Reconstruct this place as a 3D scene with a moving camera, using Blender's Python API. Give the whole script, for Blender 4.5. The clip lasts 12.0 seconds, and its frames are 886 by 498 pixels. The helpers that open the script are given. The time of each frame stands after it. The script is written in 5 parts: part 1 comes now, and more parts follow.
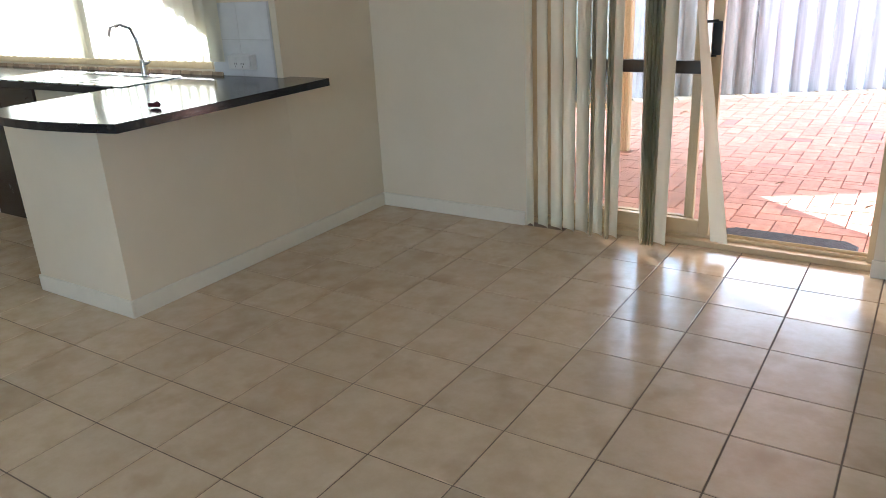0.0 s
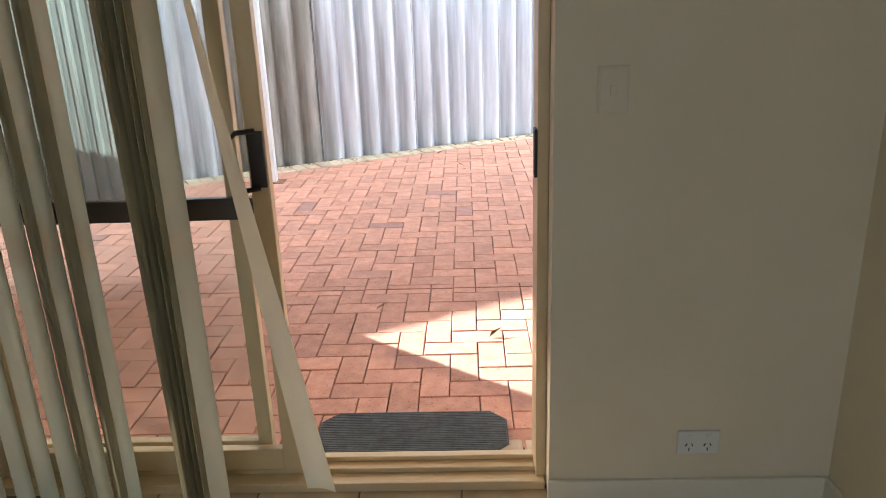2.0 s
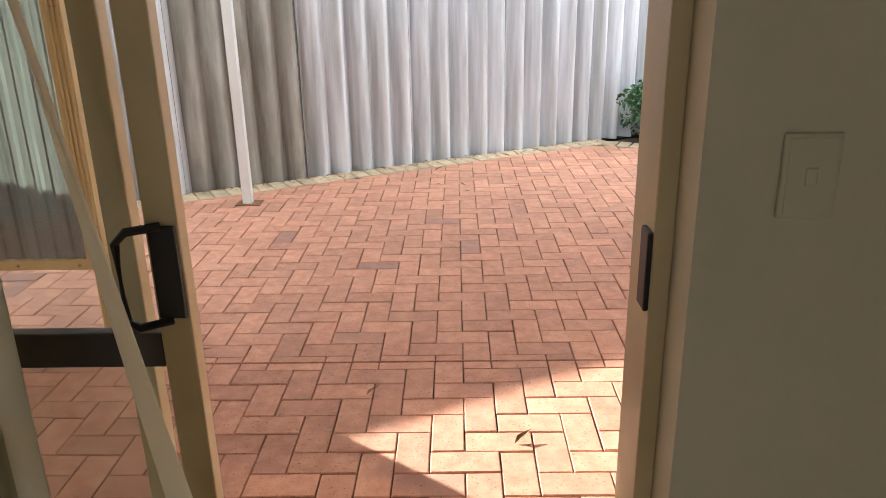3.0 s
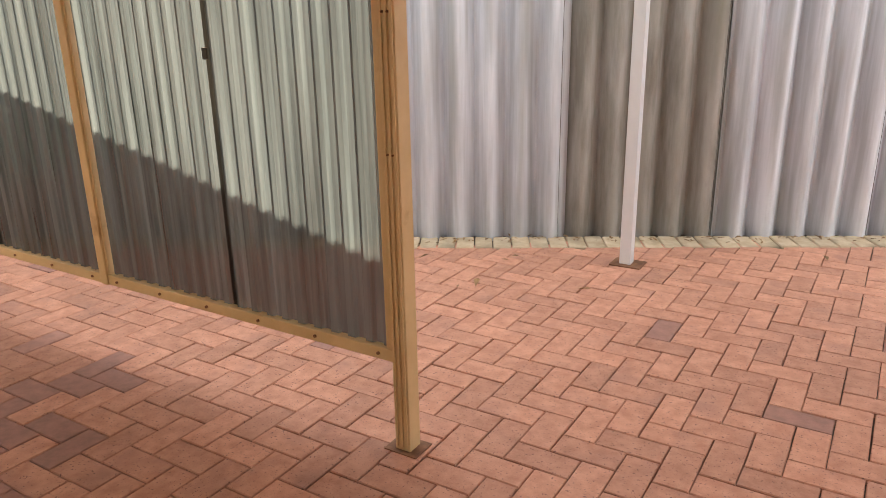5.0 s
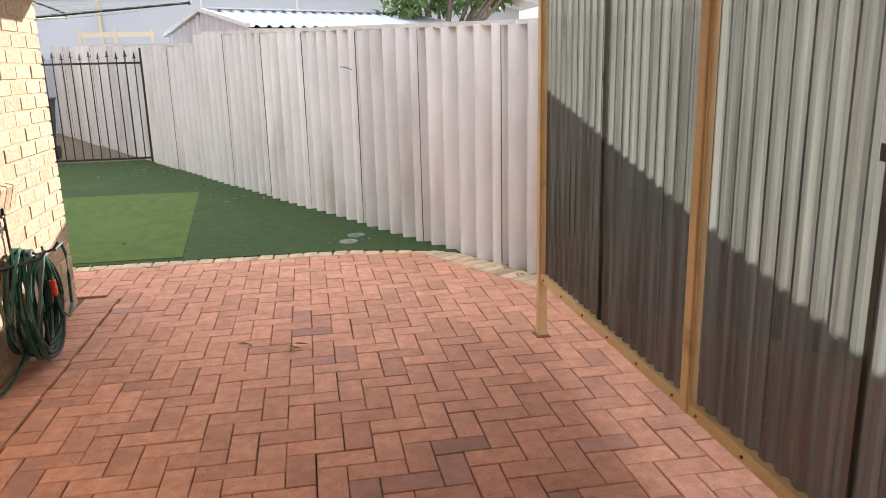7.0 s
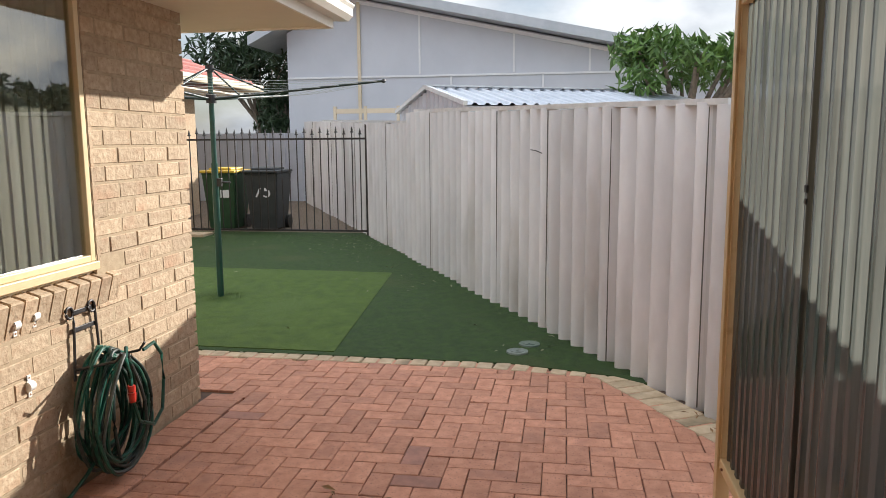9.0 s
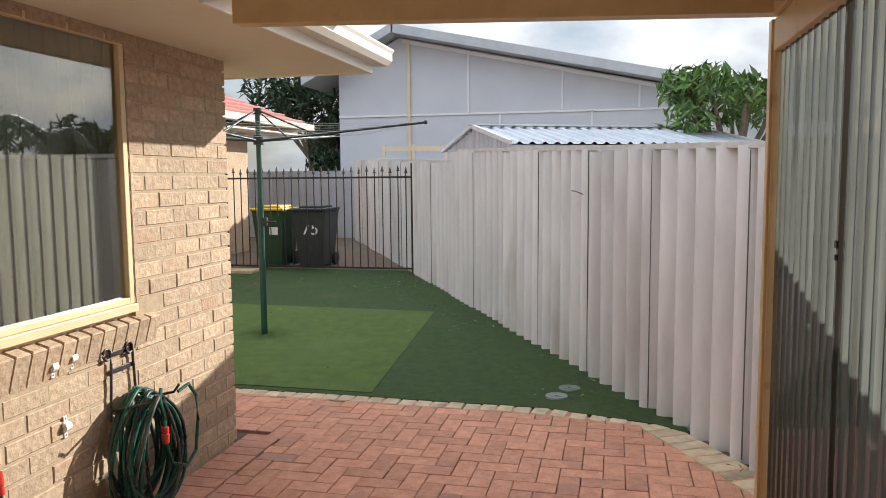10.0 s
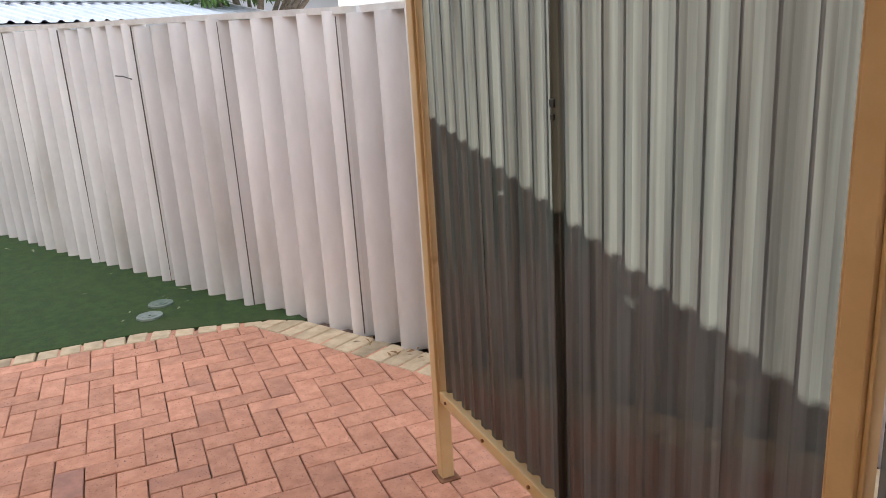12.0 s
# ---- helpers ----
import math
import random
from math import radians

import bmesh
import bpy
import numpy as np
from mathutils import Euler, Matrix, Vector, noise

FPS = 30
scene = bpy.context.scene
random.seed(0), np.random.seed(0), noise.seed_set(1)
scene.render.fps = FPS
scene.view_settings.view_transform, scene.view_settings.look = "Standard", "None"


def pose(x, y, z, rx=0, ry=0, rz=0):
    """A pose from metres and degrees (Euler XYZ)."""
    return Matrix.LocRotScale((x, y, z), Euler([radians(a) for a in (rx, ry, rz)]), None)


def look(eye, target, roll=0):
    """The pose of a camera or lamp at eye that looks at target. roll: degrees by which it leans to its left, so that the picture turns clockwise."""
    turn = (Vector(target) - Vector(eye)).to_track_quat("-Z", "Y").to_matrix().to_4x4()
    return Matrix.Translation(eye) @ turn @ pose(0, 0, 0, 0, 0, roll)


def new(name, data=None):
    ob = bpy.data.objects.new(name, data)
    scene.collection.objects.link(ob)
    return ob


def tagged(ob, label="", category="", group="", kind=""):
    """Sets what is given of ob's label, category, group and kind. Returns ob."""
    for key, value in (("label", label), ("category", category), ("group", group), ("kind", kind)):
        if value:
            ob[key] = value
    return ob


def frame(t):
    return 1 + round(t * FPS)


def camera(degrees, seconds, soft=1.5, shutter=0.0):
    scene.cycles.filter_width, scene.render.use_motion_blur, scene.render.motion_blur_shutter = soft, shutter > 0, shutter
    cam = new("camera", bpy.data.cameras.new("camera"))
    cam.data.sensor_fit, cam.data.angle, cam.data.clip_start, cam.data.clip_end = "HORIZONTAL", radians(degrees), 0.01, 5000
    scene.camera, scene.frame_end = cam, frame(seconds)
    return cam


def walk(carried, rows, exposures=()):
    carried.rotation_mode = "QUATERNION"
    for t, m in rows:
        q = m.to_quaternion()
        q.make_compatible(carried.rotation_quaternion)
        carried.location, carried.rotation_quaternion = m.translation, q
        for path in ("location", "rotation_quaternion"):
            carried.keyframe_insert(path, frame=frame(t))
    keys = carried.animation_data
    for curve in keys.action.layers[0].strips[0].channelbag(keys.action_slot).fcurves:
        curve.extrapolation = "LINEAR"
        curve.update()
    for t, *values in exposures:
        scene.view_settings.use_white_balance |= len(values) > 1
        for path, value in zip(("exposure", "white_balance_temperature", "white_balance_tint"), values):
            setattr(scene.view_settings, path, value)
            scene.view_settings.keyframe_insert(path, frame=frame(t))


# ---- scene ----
cam = camera(61.2, 12.0, soft=0.9)
PATH = [
    (0, (0.066, 0.514, 1.358), (-0.975, 2.071, 0.658), -3.0),
    (0.5, (-0.093, 0.874, 1.393), (-0.714, 2.653, 0.721), -2.2),
    (1, (-0.147, 1.309, 1.402), (-0.537, 3.158, 0.747), -2.4),
    (1.5, (-0.215, 1.768, 1.385), (-0.423, 3.647, 0.732), -2.5),
    (2, (-0.259, 2.251, 1.397), (-0.330, 4.141, 0.748), -2.1),
    (2.5, (-0.300, 2.666, 1.424), (-0.346, 4.559, 0.787), -1.5),
    (2.7, (-0.328, 2.845, 1.407), (-0.366, 4.736, 0.757), -1.2),
    (4.3, (-0.51, 4.04, 1.399), (-0.768, 5.905, 0.722), 0.4),
    (4.5, (-0.55, 4.16, 1.41), (-0.971, 5.996, 0.737), 0.2),
    (5, (-0.648, 4.365, 1.382), (-1.65, 5.979, 0.756), -1.1),
    (5.5, (-0.696, 4.604, 1.365), (-2.15, 5.85, 0.788), -0.9),
    (6, (-0.827, 4.735, 1.365), (-2.526, 5.626, 0.799), -1.8),
    (6.5, (-1.088, 4.861, 1.391), (-2.927, 5.444, 0.863), -1.8),
    (7, (-1.293, 4.96, 1.441), (-3.205, 5.295, 0.959), -1.4),
    (7.5, (-1.581, 5.148, 1.457), (-3.529, 5.295, 1.026), -1.0),
    (7.7, (-1.706, 5.185, 1.486), (-3.657, 5.284, 1.057), -1.0),
    (9.5, (-2.328, 5.651, 1.517), (-4.273, 5.228, 1.298), -0.3),
    (10, (-2.312, 5.657, 1.549), (-4.252, 5.208, 1.358), -0.5),
    (10.5, (-2.346, 5.642, 1.534), (-4.298, 5.259, 1.329), -1.1),
    (11, (-2.506, 5.513, 1.498), (-4.477, 5.3, 1.236), -1.8),
    (11.5, (-2.721, 5.361, 1.478), (-4.685, 5.452, 1.111), -2.8),
    (12, (-2.802, 5.254, 1.530), (-4.580, 5.997, 0.995), -3.5),
]
STOPS = [(0.0, 3.5, 4950, 8), (0.8, 3.0, 4950, 7), (1.5, 2.75, 5150, 4), (2.5, 2.25, 5650, 2), (4.3, 1.68, 6600, 6), (5.5, 1.77, 6250, 10), (6.5, 1.65, 6350, 12), (7.5, 1.2, 6200, 12), (9.5, 0.8, 6150, 10), (11.0, 0.83, 6100, 10), (11.5, 0.85, 6050, 11), (12.0, 1.28, 6100, 12)]
walk(cam, [(t, look(eye, target, roll)) for t, eye, target, roll in PATH], STOPS)

# ---- world, sun, exposure ----
SUN_AZ, SUN_EL = radians(52.5), radians(23.5)      # from +y towards -x
SUN_WAY = Vector((-math.sin(SUN_AZ) * math.cos(SUN_EL), math.cos(SUN_AZ) * math.cos(SUN_EL), math.sin(SUN_EL)))
world = bpy.data.worlds.new("sky")
scene.world = world
world.use_nodes = True
wt = world.node_tree
wt.nodes.clear()
w_out = wt.nodes.new("ShaderNodeOutputWorld")
w_bg = wt.nodes.new("ShaderNodeBackground")
w_sky = wt.nodes.new("ShaderNodeTexSky")
w_sky.sky_type, w_sky.sun_disc, w_sky.sun_elevation, w_sky.sun_rotation = "NISHITA", False, SUN_EL, -SUN_AZ
w_tc = wt.nodes.new("ShaderNodeTexCoord")
w_map = wt.nodes.new("ShaderNodeMapping")
w_map.inputs["Scale"].default_value = (1.0, 1.0, 2.2)
w_noise = wt.nodes.new("ShaderNodeTexNoise")
w_noise.inputs["Scale"].default_value, w_noise.inputs["Detail"].default_value, w_noise.inputs["Roughness"].default_value = 3.2, 7, 0.55
w_ramp = wt.nodes.new("ShaderNodeValToRGB")
w_ramp.color_ramp.elements[0].position, w_ramp.color_ramp.elements[0].color = 0.30, (0.15, 0.15, 0.15, 1)
w_ramp.color_ramp.elements[1].position, w_ramp.color_ramp.elements[1].color = 0.52, (1, 1, 1, 1)
w_noise2 = wt.nodes.new("ShaderNodeTexNoise")
w_noise2.inputs["Scale"].default_value, w_noise2.inputs["Detail"].default_value = 5.0, 6
w_cloud = wt.nodes.new("ShaderNodeValToRGB")
w_cloud.color_ramp.elements[0].position, w_cloud.color_ramp.elements[0].color = 0.36, (5.2, 5.6, 6.2, 1)
w_cloud.color_ramp.elements[1].position, w_cloud.color_ramp.elements[1].color = 0.58, (11.0, 11.0, 10.8, 1)
w_mix = wt.nodes.new("ShaderNodeMix")
w_mix.data_type = "RGBA"
wt.links.new(w_tc.outputs["Generated"], w_map.inputs["Vector"])
wt.links.new(w_map.outputs[0], w_noise.inputs["Vector"])
wt.links.new(w_map.outputs[0], w_noise2.inputs["Vector"])
wt.links.new(w_noise.outputs["Fac"], w_ramp.inputs[0])
wt.links.new(w_noise2.outputs["Fac"], w_cloud.inputs[0])
wt.links.new(w_ramp.outputs[0], w_mix.inputs["Factor"])
wt.links.new(w_sky.outputs[0], w_mix.inputs["A"])
wt.links.new(w_cloud.outputs[0], w_mix.inputs["B"])
# an overcast sky is brighter overhead than at the horizon
w_sep = wt.nodes.new("ShaderNodeSeparateXYZ")
w_up = wt.nodes.new("ShaderNodeMapRange")
w_up.inputs["To Min"].default_value, w_up.inputs["To Max"].default_value = 0.62, 1.9
w_mul = wt.nodes.new("ShaderNodeMix")
w_mul.data_type, w_mul.blend_type = "RGBA", "MULTIPLY"
w_mul.inputs["Factor"].default_value = 1.0
wt.links.new(w_tc.outputs["Generated"], w_sep.inputs[0])
wt.links.new(w_sep.outputs["Z"], w_up.inputs["Value"])
wt.links.new(w_mix.outputs["Result"], w_mul.inputs["A"])
wt.links.new(w_up.outputs[0], w_mul.inputs["B"])
wt.links.new(w_mul.outputs["Result"], w_bg.inputs[0])
w_bg.inputs[1].default_value = 0.070
wt.links.new(w_bg.outputs[0], w_out.inputs[0])

sun_data = bpy.data.lights.new("sun", "SUN")
sun_data.energy, sun_data.angle, sun_data.color = 5.0, radians(0.6), (1.0, 0.92, 0.80)
sun = new("sun", sun_data)
sun.matrix_world = look((0, 0, 30), Vector((0, 0, 30)) - SUN_WAY)

# added fill lamp that brightens the living room, behind the walker
fill_data = bpy.data.lights.new("room_fill", "AREA")
fill_data.shape, fill_data.size, fill_data.size_y, fill_data.energy, fill_data.color = "RECTANGLE", 1.7, 1.2, 4.5, (0.95, 0.98, 1.0)
fill_lamp = new("room_fill", fill_data)
fill_lamp.matrix_world = look((-0.2, -2.92, 1.6), (0.2, 0.6, 0.5))

# ---- materials ----


def nodes_of(name):
    m = bpy.data.materials.new(name)
    m.use_nodes = True
    t = m.node_tree
    return m, t, t.nodes["Principled BSDF"]


def mat(name, a, b, rough=0.6, scale=8.0, metal=0.0, bump=0.15, bump_scale=60.0, bump_dist=0.002, vary=0.0, random_from="object", stain=None,
        stain_scale=2.0, stain_at=(0.55, 0.7), spec=0.5, coat=0.0, stretch=(1, 1, 1), pits=None, pit_scale=150.0, pit_at=(0.62, 0.70)):
    """A two-scale surface: colours a and b mixed by noise, stains on top, fine relief; vary: brightness from piece to piece."""
    m, t, p = nodes_of(name)
    new_node, link = t.nodes.new, t.links.new
    tc = new_node("ShaderNodeTexCoord")
    mp = new_node("ShaderNodeMapping")
    mp.inputs["Scale"].default_value = stretch
    link(tc.outputs["Object"], mp.inputs[0])
    vec = mp.outputs[0]
    rnd = None
    if vary:
        rnd = (new_node("ShaderNodeObjectInfo").outputs["Random"] if random_from == "object" else new_node("ShaderNodeNewGeometry").outputs["Random Per Island"])
        add = new_node("ShaderNodeVectorMath")
        add.operation = "ADD"
        mul = new_node("ShaderNodeMath")
        mul.operation = "MULTIPLY"
        mul.inputs[1].default_value = 37.0
        link(rnd, mul.inputs[0])
        link(vec, add.inputs[0])
        link(mul.outputs[0], add.inputs[1])
        vec = add.outputs[0]
    n = new_node("ShaderNodeTexNoise")
    n.inputs["Scale"].default_value, n.inputs["Detail"].default_value, n.inputs["Roughness"].default_value = scale, 8, 0.62
    link(vec, n.inputs["Vector"])
    r = new_node("ShaderNodeValToRGB")
    r.color_ramp.elements[0].position, r.color_ramp.elements[0].color = 0.36, (*a, 1)
    r.color_ramp.elements[1].position, r.color_ramp.elements[1].color = 0.64, (*b, 1)
    link(n.outputs["Fac"], r.inputs[0])
    col = r.outputs[0]
    if stain:
        n2 = new_node("ShaderNodeTexNoise")
        n2.inputs["Scale"].default_value, n2.inputs["Detail"].default_value = stain_scale, 6
        link(vec, n2.inputs["Vector"])
        r2 = new_node("ShaderNodeValToRGB")
        r2.color_ramp.elements[0].position, r2.color_ramp.elements[0].color = stain_at[0], (0, 0, 0, 1)
        r2.color_ramp.elements[1].position, r2.color_ramp.elements[1].color = stain_at[1], (1, 1, 1, 1)
        link(n2.outputs["Fac"], r2.inputs[0])
        mx = new_node("ShaderNodeMix")
        mx.data_type = "RGBA"
        link(r2.outputs[0], mx.inputs["Factor"])
        link(col, mx.inputs["A"])
        mx.inputs["B"].default_value = (*stain, 1)
        col = mx.outputs["Result"]
    if pits:
        n4 = new_node("ShaderNodeTexNoise")
        n4.inputs["Scale"].default_value, n4.inputs["Detail"].default_value = pit_scale, 3
        link(vec, n4.inputs["Vector"])
        r4 = new_node("ShaderNodeMapRange")
        r4.inputs["From Min"].default_value, r4.inputs["From Max"].default_value = pit_at
        link(n4.outputs["Fac"], r4.inputs["Value"])
        mx4 = new_node("ShaderNodeMix")
        mx4.data_type = "RGBA"
        link(r4.outputs[0], mx4.inputs["Factor"])
        link(col, mx4.inputs["A"])
        mx4.inputs["B"].default_value = (*pits, 1)
        col = mx4.outputs["Result"]
    if vary:
        hsv = new_node("ShaderNodeHueSaturation")
        mr = new_node("ShaderNodeMapRange")
        mr.inputs["To Min"].default_value, mr.inputs["To Max"].default_value = 1 - vary, 1 + vary
        link(rnd, mr.inputs["Value"])
        link(mr.outputs[0], hsv.inputs["Value"])
        link(col, hsv.inputs["Color"])
        col = hsv.outputs[0]
    link(col, p.inputs["Base Color"])
    p.inputs["Metallic"].default_value = metal
    p.inputs["Specular IOR Level"].default_value = spec
    p.inputs["Coat Weight"].default_value = coat
    rr = new_node("ShaderNodeMapRange")
    rr.inputs["To Min"].default_value, rr.inputs["To Max"].default_value = max(0.02, rough - 0.08), min(1.0, rough + 0.08)
    link(n.outputs["Fac"], rr.inputs["Value"])
    link(rr.outputs[0], p.inputs["Roughness"])
    if bump:
        n3 = new_node("ShaderNodeTexNoise")
        n3.inputs["Scale"].default_value, n3.inputs["Detail"].default_value = bump_scale, 5
        link(vec, n3.inputs["Vector"])
        bp = new_node("ShaderNodeBump")
        bp.inputs["Strength"].default_value, bp.inputs["Distance"].default_value = bump, bump_dist
        link(n3.outputs["Fac"], bp.inputs["Height"])
        link(bp.outputs[0], p.inputs["Normal"])
    return m


def sheen(t, head_on=0.04, slant=0.9):
    """How much a smooth sheet mirrors: little head-on, much at a slant."""
    lw, po, mu = t.nodes.new("ShaderNodeLayerWeight"), t.nodes.new("ShaderNodeMath"), t.nodes.new("ShaderNodeMath")
    lw.inputs[0].default_value = 0.5
    po.operation, po.inputs[1].default_value = "POWER", 4.0
    mu.operation, mu.inputs[1].default_value, mu.inputs[2].default_value = "MULTIPLY_ADD", slant, head_on
    t.links.new(lw.outputs["Facing"], po.inputs[0])
    t.links.new(po.outputs[0], mu.inputs[0])
    return mu.outputs[0]


def glass(name, tint=(0.97, 0.985, 0.98), head_on=0.04):
    """Thin clear pane: see-through, with a mirror sheen that grows at a slant."""
    m, t, p = nodes_of(name)
    t.nodes.remove(p)
    out = t.nodes["Material Output"]
    tr, gl, mx = (t.nodes.new(k) for k in ("ShaderNodeBsdfTransparent", "ShaderNodeBsdfGlossy", "ShaderNodeMixShader"))
    tr.inputs[0].default_value = (*tint, 1)
    gl.inputs["Roughness"].default_value = 0.01
    t.links.new(sheen(t, head_on, 0.7), mx.inputs[0])
    t.links.new(tr.outputs[0], mx.inputs[1])
    t.links.new(gl.outputs[0], mx.inputs[2])
    t.links.new(mx.outputs[0], out.inputs[0])
    return m


M_PLASTER = mat("cream_wall_paint", (0.75, 0.67, 0.505), (0.79, 0.71, 0.545), 0.55, 2.0, bump=0.12, bump_scale=120, bump_dist=0.001)
M_CEIL = mat("white_ceiling_paint", (0.78, 0.77, 0.74), (0.82, 0.81, 0.78), 0.8, 2.0, bump=0.1)
M_SKIRT = mat("cream_gloss_paint", (0.78, 0.735, 0.61), (0.82, 0.775, 0.65), 0.35, 6, bump=0.05)
M_TILE = mat("beige_floor_tile", (0.58, 0.45, 0.29), (0.66, 0.535, 0.37), 0.22, 9, bump=0.10, bump_scale=25, bump_dist=0.001, vary=0.05, stain=(0.52, 0.395, 0.25), stain_scale=5, spec=1.0)
M_GROUT = mat("brown_grout", (0.16, 0.12, 0.085), (0.22, 0.17, 0.12), 0.9, 14)
M_PAVER = mat("red_clay_paver", (0.44, 0.20, 0.125), (0.57, 0.288, 0.192), 0.8, 16, bump=0.45, bump_scale=150, bump_dist=0.002, vary=0.14, stain=(0.36, 0.18, 0.13), stain_scale=3.5, stain_at=(0.56, 0.78), pits=(0.20, 0.10, 0.075), pit_scale=110)
M_PAVER_DARK = mat("burnt_clay_paver", (0.29, 0.15, 0.115), (0.40, 0.20, 0.15), 0.8, 16, bump=0.45, bump_scale=150, vary=0.12)
M_PAVER_J = mat("red_clay_paver_far", (0.44, 0.20, 0.125), (0.57, 0.288, 0.192), 0.8, 16, bump=0.45, bump_scale=150, bump_dist=0.002, vary=0.14, random_from="island", stain=(0.36, 0.18, 0.13), stain_scale=3.5, stain_at=(0.56, 0.78), pits=(0.20, 0.10, 0.075), pit_scale=110)
M_SAND = mat("jointing_sand", (0.07, 0.045, 0.035), (0.13, 0.085, 0.06), 0.95, 30, bump=0.4, bump_scale=300)
M_EDGE = mat("cream_edging_brick", (0.44, 0.335, 0.215), (0.57, 0.46, 0.32), 0.85, 12, bump=0.4, bump_scale=120, vary=0.12, stain=(0.25, 0.20, 0.13), stain_scale=4, stain_at=(0.55, 0.75))
M_BRICK = mat("cream_rockface_brick", (0.34, 0.245, 0.155), (0.465, 0.36, 0.245), 0.85, 30, bump=0.7, bump_scale=38, bump_dist=0.009, vary=0.13, stain=(0.39, 0.25, 0.155), stain_scale=5, stain_at=(0.56, 0.74), pits=(0.26, 0.15, 0.08), pit_scale=85, pit_at=(0.64, 0.70))
M_BRICK_J = mat("cream_brick_far", (0.34, 0.245, 0.155), (0.465, 0.36, 0.245), 0.85, 30, bump=0.7, bump_scale=38, bump_dist=0.009, vary=0.13, random_from="island", stain=(0.39, 0.25, 0.155), stain_scale=5, stain_at=(0.56, 0.74), pits=(0.26, 0.15, 0.08), pit_scale=85, pit_at=(0.64, 0.70))
M_MORTAR = mat("grey_mortar", (0.31, 0.235, 0.15), (0.40, 0.315, 0.21), 0.95, 25, bump=0.5, bump_scale=150)
M_FENCE = mat("weathered_white_fence_sheet", (0.60, 0.595, 0.61), (0.71, 0.705, 0.72), 0.7, 3, bump=0.2, bump_scale=90, bump_dist=0.001, vary=0.07, stretch=(1, 1, 0.35), stain=(0.46, 0.445, 0.43), stain_scale=2.0, stain_at=(0.55, 0.75))
# this sheet's dark grey holds grime and also the shade under the cover
M_FENCE_DIRTY_SHADE = mat("grimy_shaded_fence_sheet", (0.22, 0.20, 0.17), (0.42, 0.40, 0.37), 0.8, 5, bump=0.25, bump_scale=90, bump_dist=0.001, vary=0.06, stretch=(1.6, 1.6, 0.25), stain=(0.17, 0.16, 0.11), stain_scale=2.5, stain_at=(0.5, 0.75))
# weathered grey; its dark streaks imitate shading between the corrugations
M_FENCE_MID = mat("streak_shaded_fence_sheet", (0.42, 0.43, 0.46), (0.70, 0.715, 0.77), 0.6, 3, bump=0.22, bump_scale=90, bump_dist=0.001, vary=0.07, stretch=(3.2, 3.2, 0.2), stain=(0.30, 0.30, 0.28), stain_scale=2.2, stain_at=(0.52, 0.8))
M_LAP = mat("lap_shadow_strip", (0.09, 0.085, 0.075), (0.15, 0.14, 0.13), 0.9, 9, bump=0.2)
M_SWITCH = mat("cream_switch_plastic", (0.72, 0.65, 0.50), (0.76, 0.69, 0.54), 0.4, 8, bump=0.03)
M_CAP = mat("galvanised_capping", (0.50, 0.52, 0.54), (0.62, 0.64, 0.66), 0.4, 10, metal=0.5, bump=0.1)
M_TAN = mat("tan_painted_steel", (0.57, 0.405, 0.20), (0.65, 0.475, 0.255), 0.45, 6, bump=0.1, bump_scale=40, stain=(0.35, 0.21, 0.09), stain_scale=7, stain_at=(0.66, 0.8))
M_BEIGE = mat("beige_aluminium", (0.60, 0.47, 0.27), (0.66, 0.53, 0.32), 0.4, 5, bump=0.05)
M_BROWN = mat("bronze_aluminium", (0.05, 0.042, 0.034), (0.075, 0.06, 0.048), 0.4, 5, bump=0.05)
M_BLACK = mat("black_plastic", (0.012, 0.012, 0.013), (0.022, 0.022, 0.023), 0.4, 12, bump=0.1)
M_BENCH = mat("black_laminate", (0.012, 0.013, 0.014), (0.03, 0.031, 0.033), 0.16, 160, bump=0.02)
M_STEEL = mat("stainless_steel", (0.55, 0.56, 0.57), (0.65, 0.66, 0.67), 0.28, 20, metal=1.0, bump=0.02)
M_DARKSTEEL = mat("shaded_bowl_steel", (0.30, 0.31, 0.32), (0.38, 0.39, 0.40), 0.3, 20, metal=1.0, bump=0.02)
M_MAROON = mat("maroon_cloth", (0.05, 0.008, 0.01), (0.12, 0.015, 0.02), 0.8, 40, bump=0.3)
M_GROUT_WHITE = mat("white_tile_grout", (0.55, 0.55, 0.53), (0.6, 0.6, 0.58), 0.7, 20)
M_CHROME = mat("chrome", (0.72, 0.73, 0.74), (0.8, 0.81, 0.82), 0.1, 20, metal=1.0, bump=0)
M_WHITE = mat("white_plastic", (0.74, 0.73, 0.69), (0.80, 0.79, 0.75), 0.35, 12, bump=0.03)
M_WALLTILE = mat("white_wall_tile", (0.70, 0.71, 0.70), (0.76, 0.77, 0.76), 0.15, 6, bump=0.03, vary=0.02)
M_CUP = mat("cream_cabinet_laminate", (0.62, 0.54, 0.42), (0.67, 0.59, 0.46), 0.4, 6, bump=0.03)
M_DARKUNIT = mat("dark_oven_enamel", (0.03, 0.022, 0.018), (0.05, 0.037, 0.03), 0.25, 6, bump=0.03)
M_MATTING = mat("grey_rubber_mat", (0.075, 0.078, 0.085), (0.12, 0.125, 0.135), 0.8, 30, bump=0.3)
M_TURF = mat("dark_green_turf", (0.014, 0.040, 0.005), (0.034, 0.074, 0.011), 0.9, 14, bump=0.8, bump_scale=420, bump_dist=0.006, stain=(0.04, 0.064, 0.014), stain_scale=1.2)
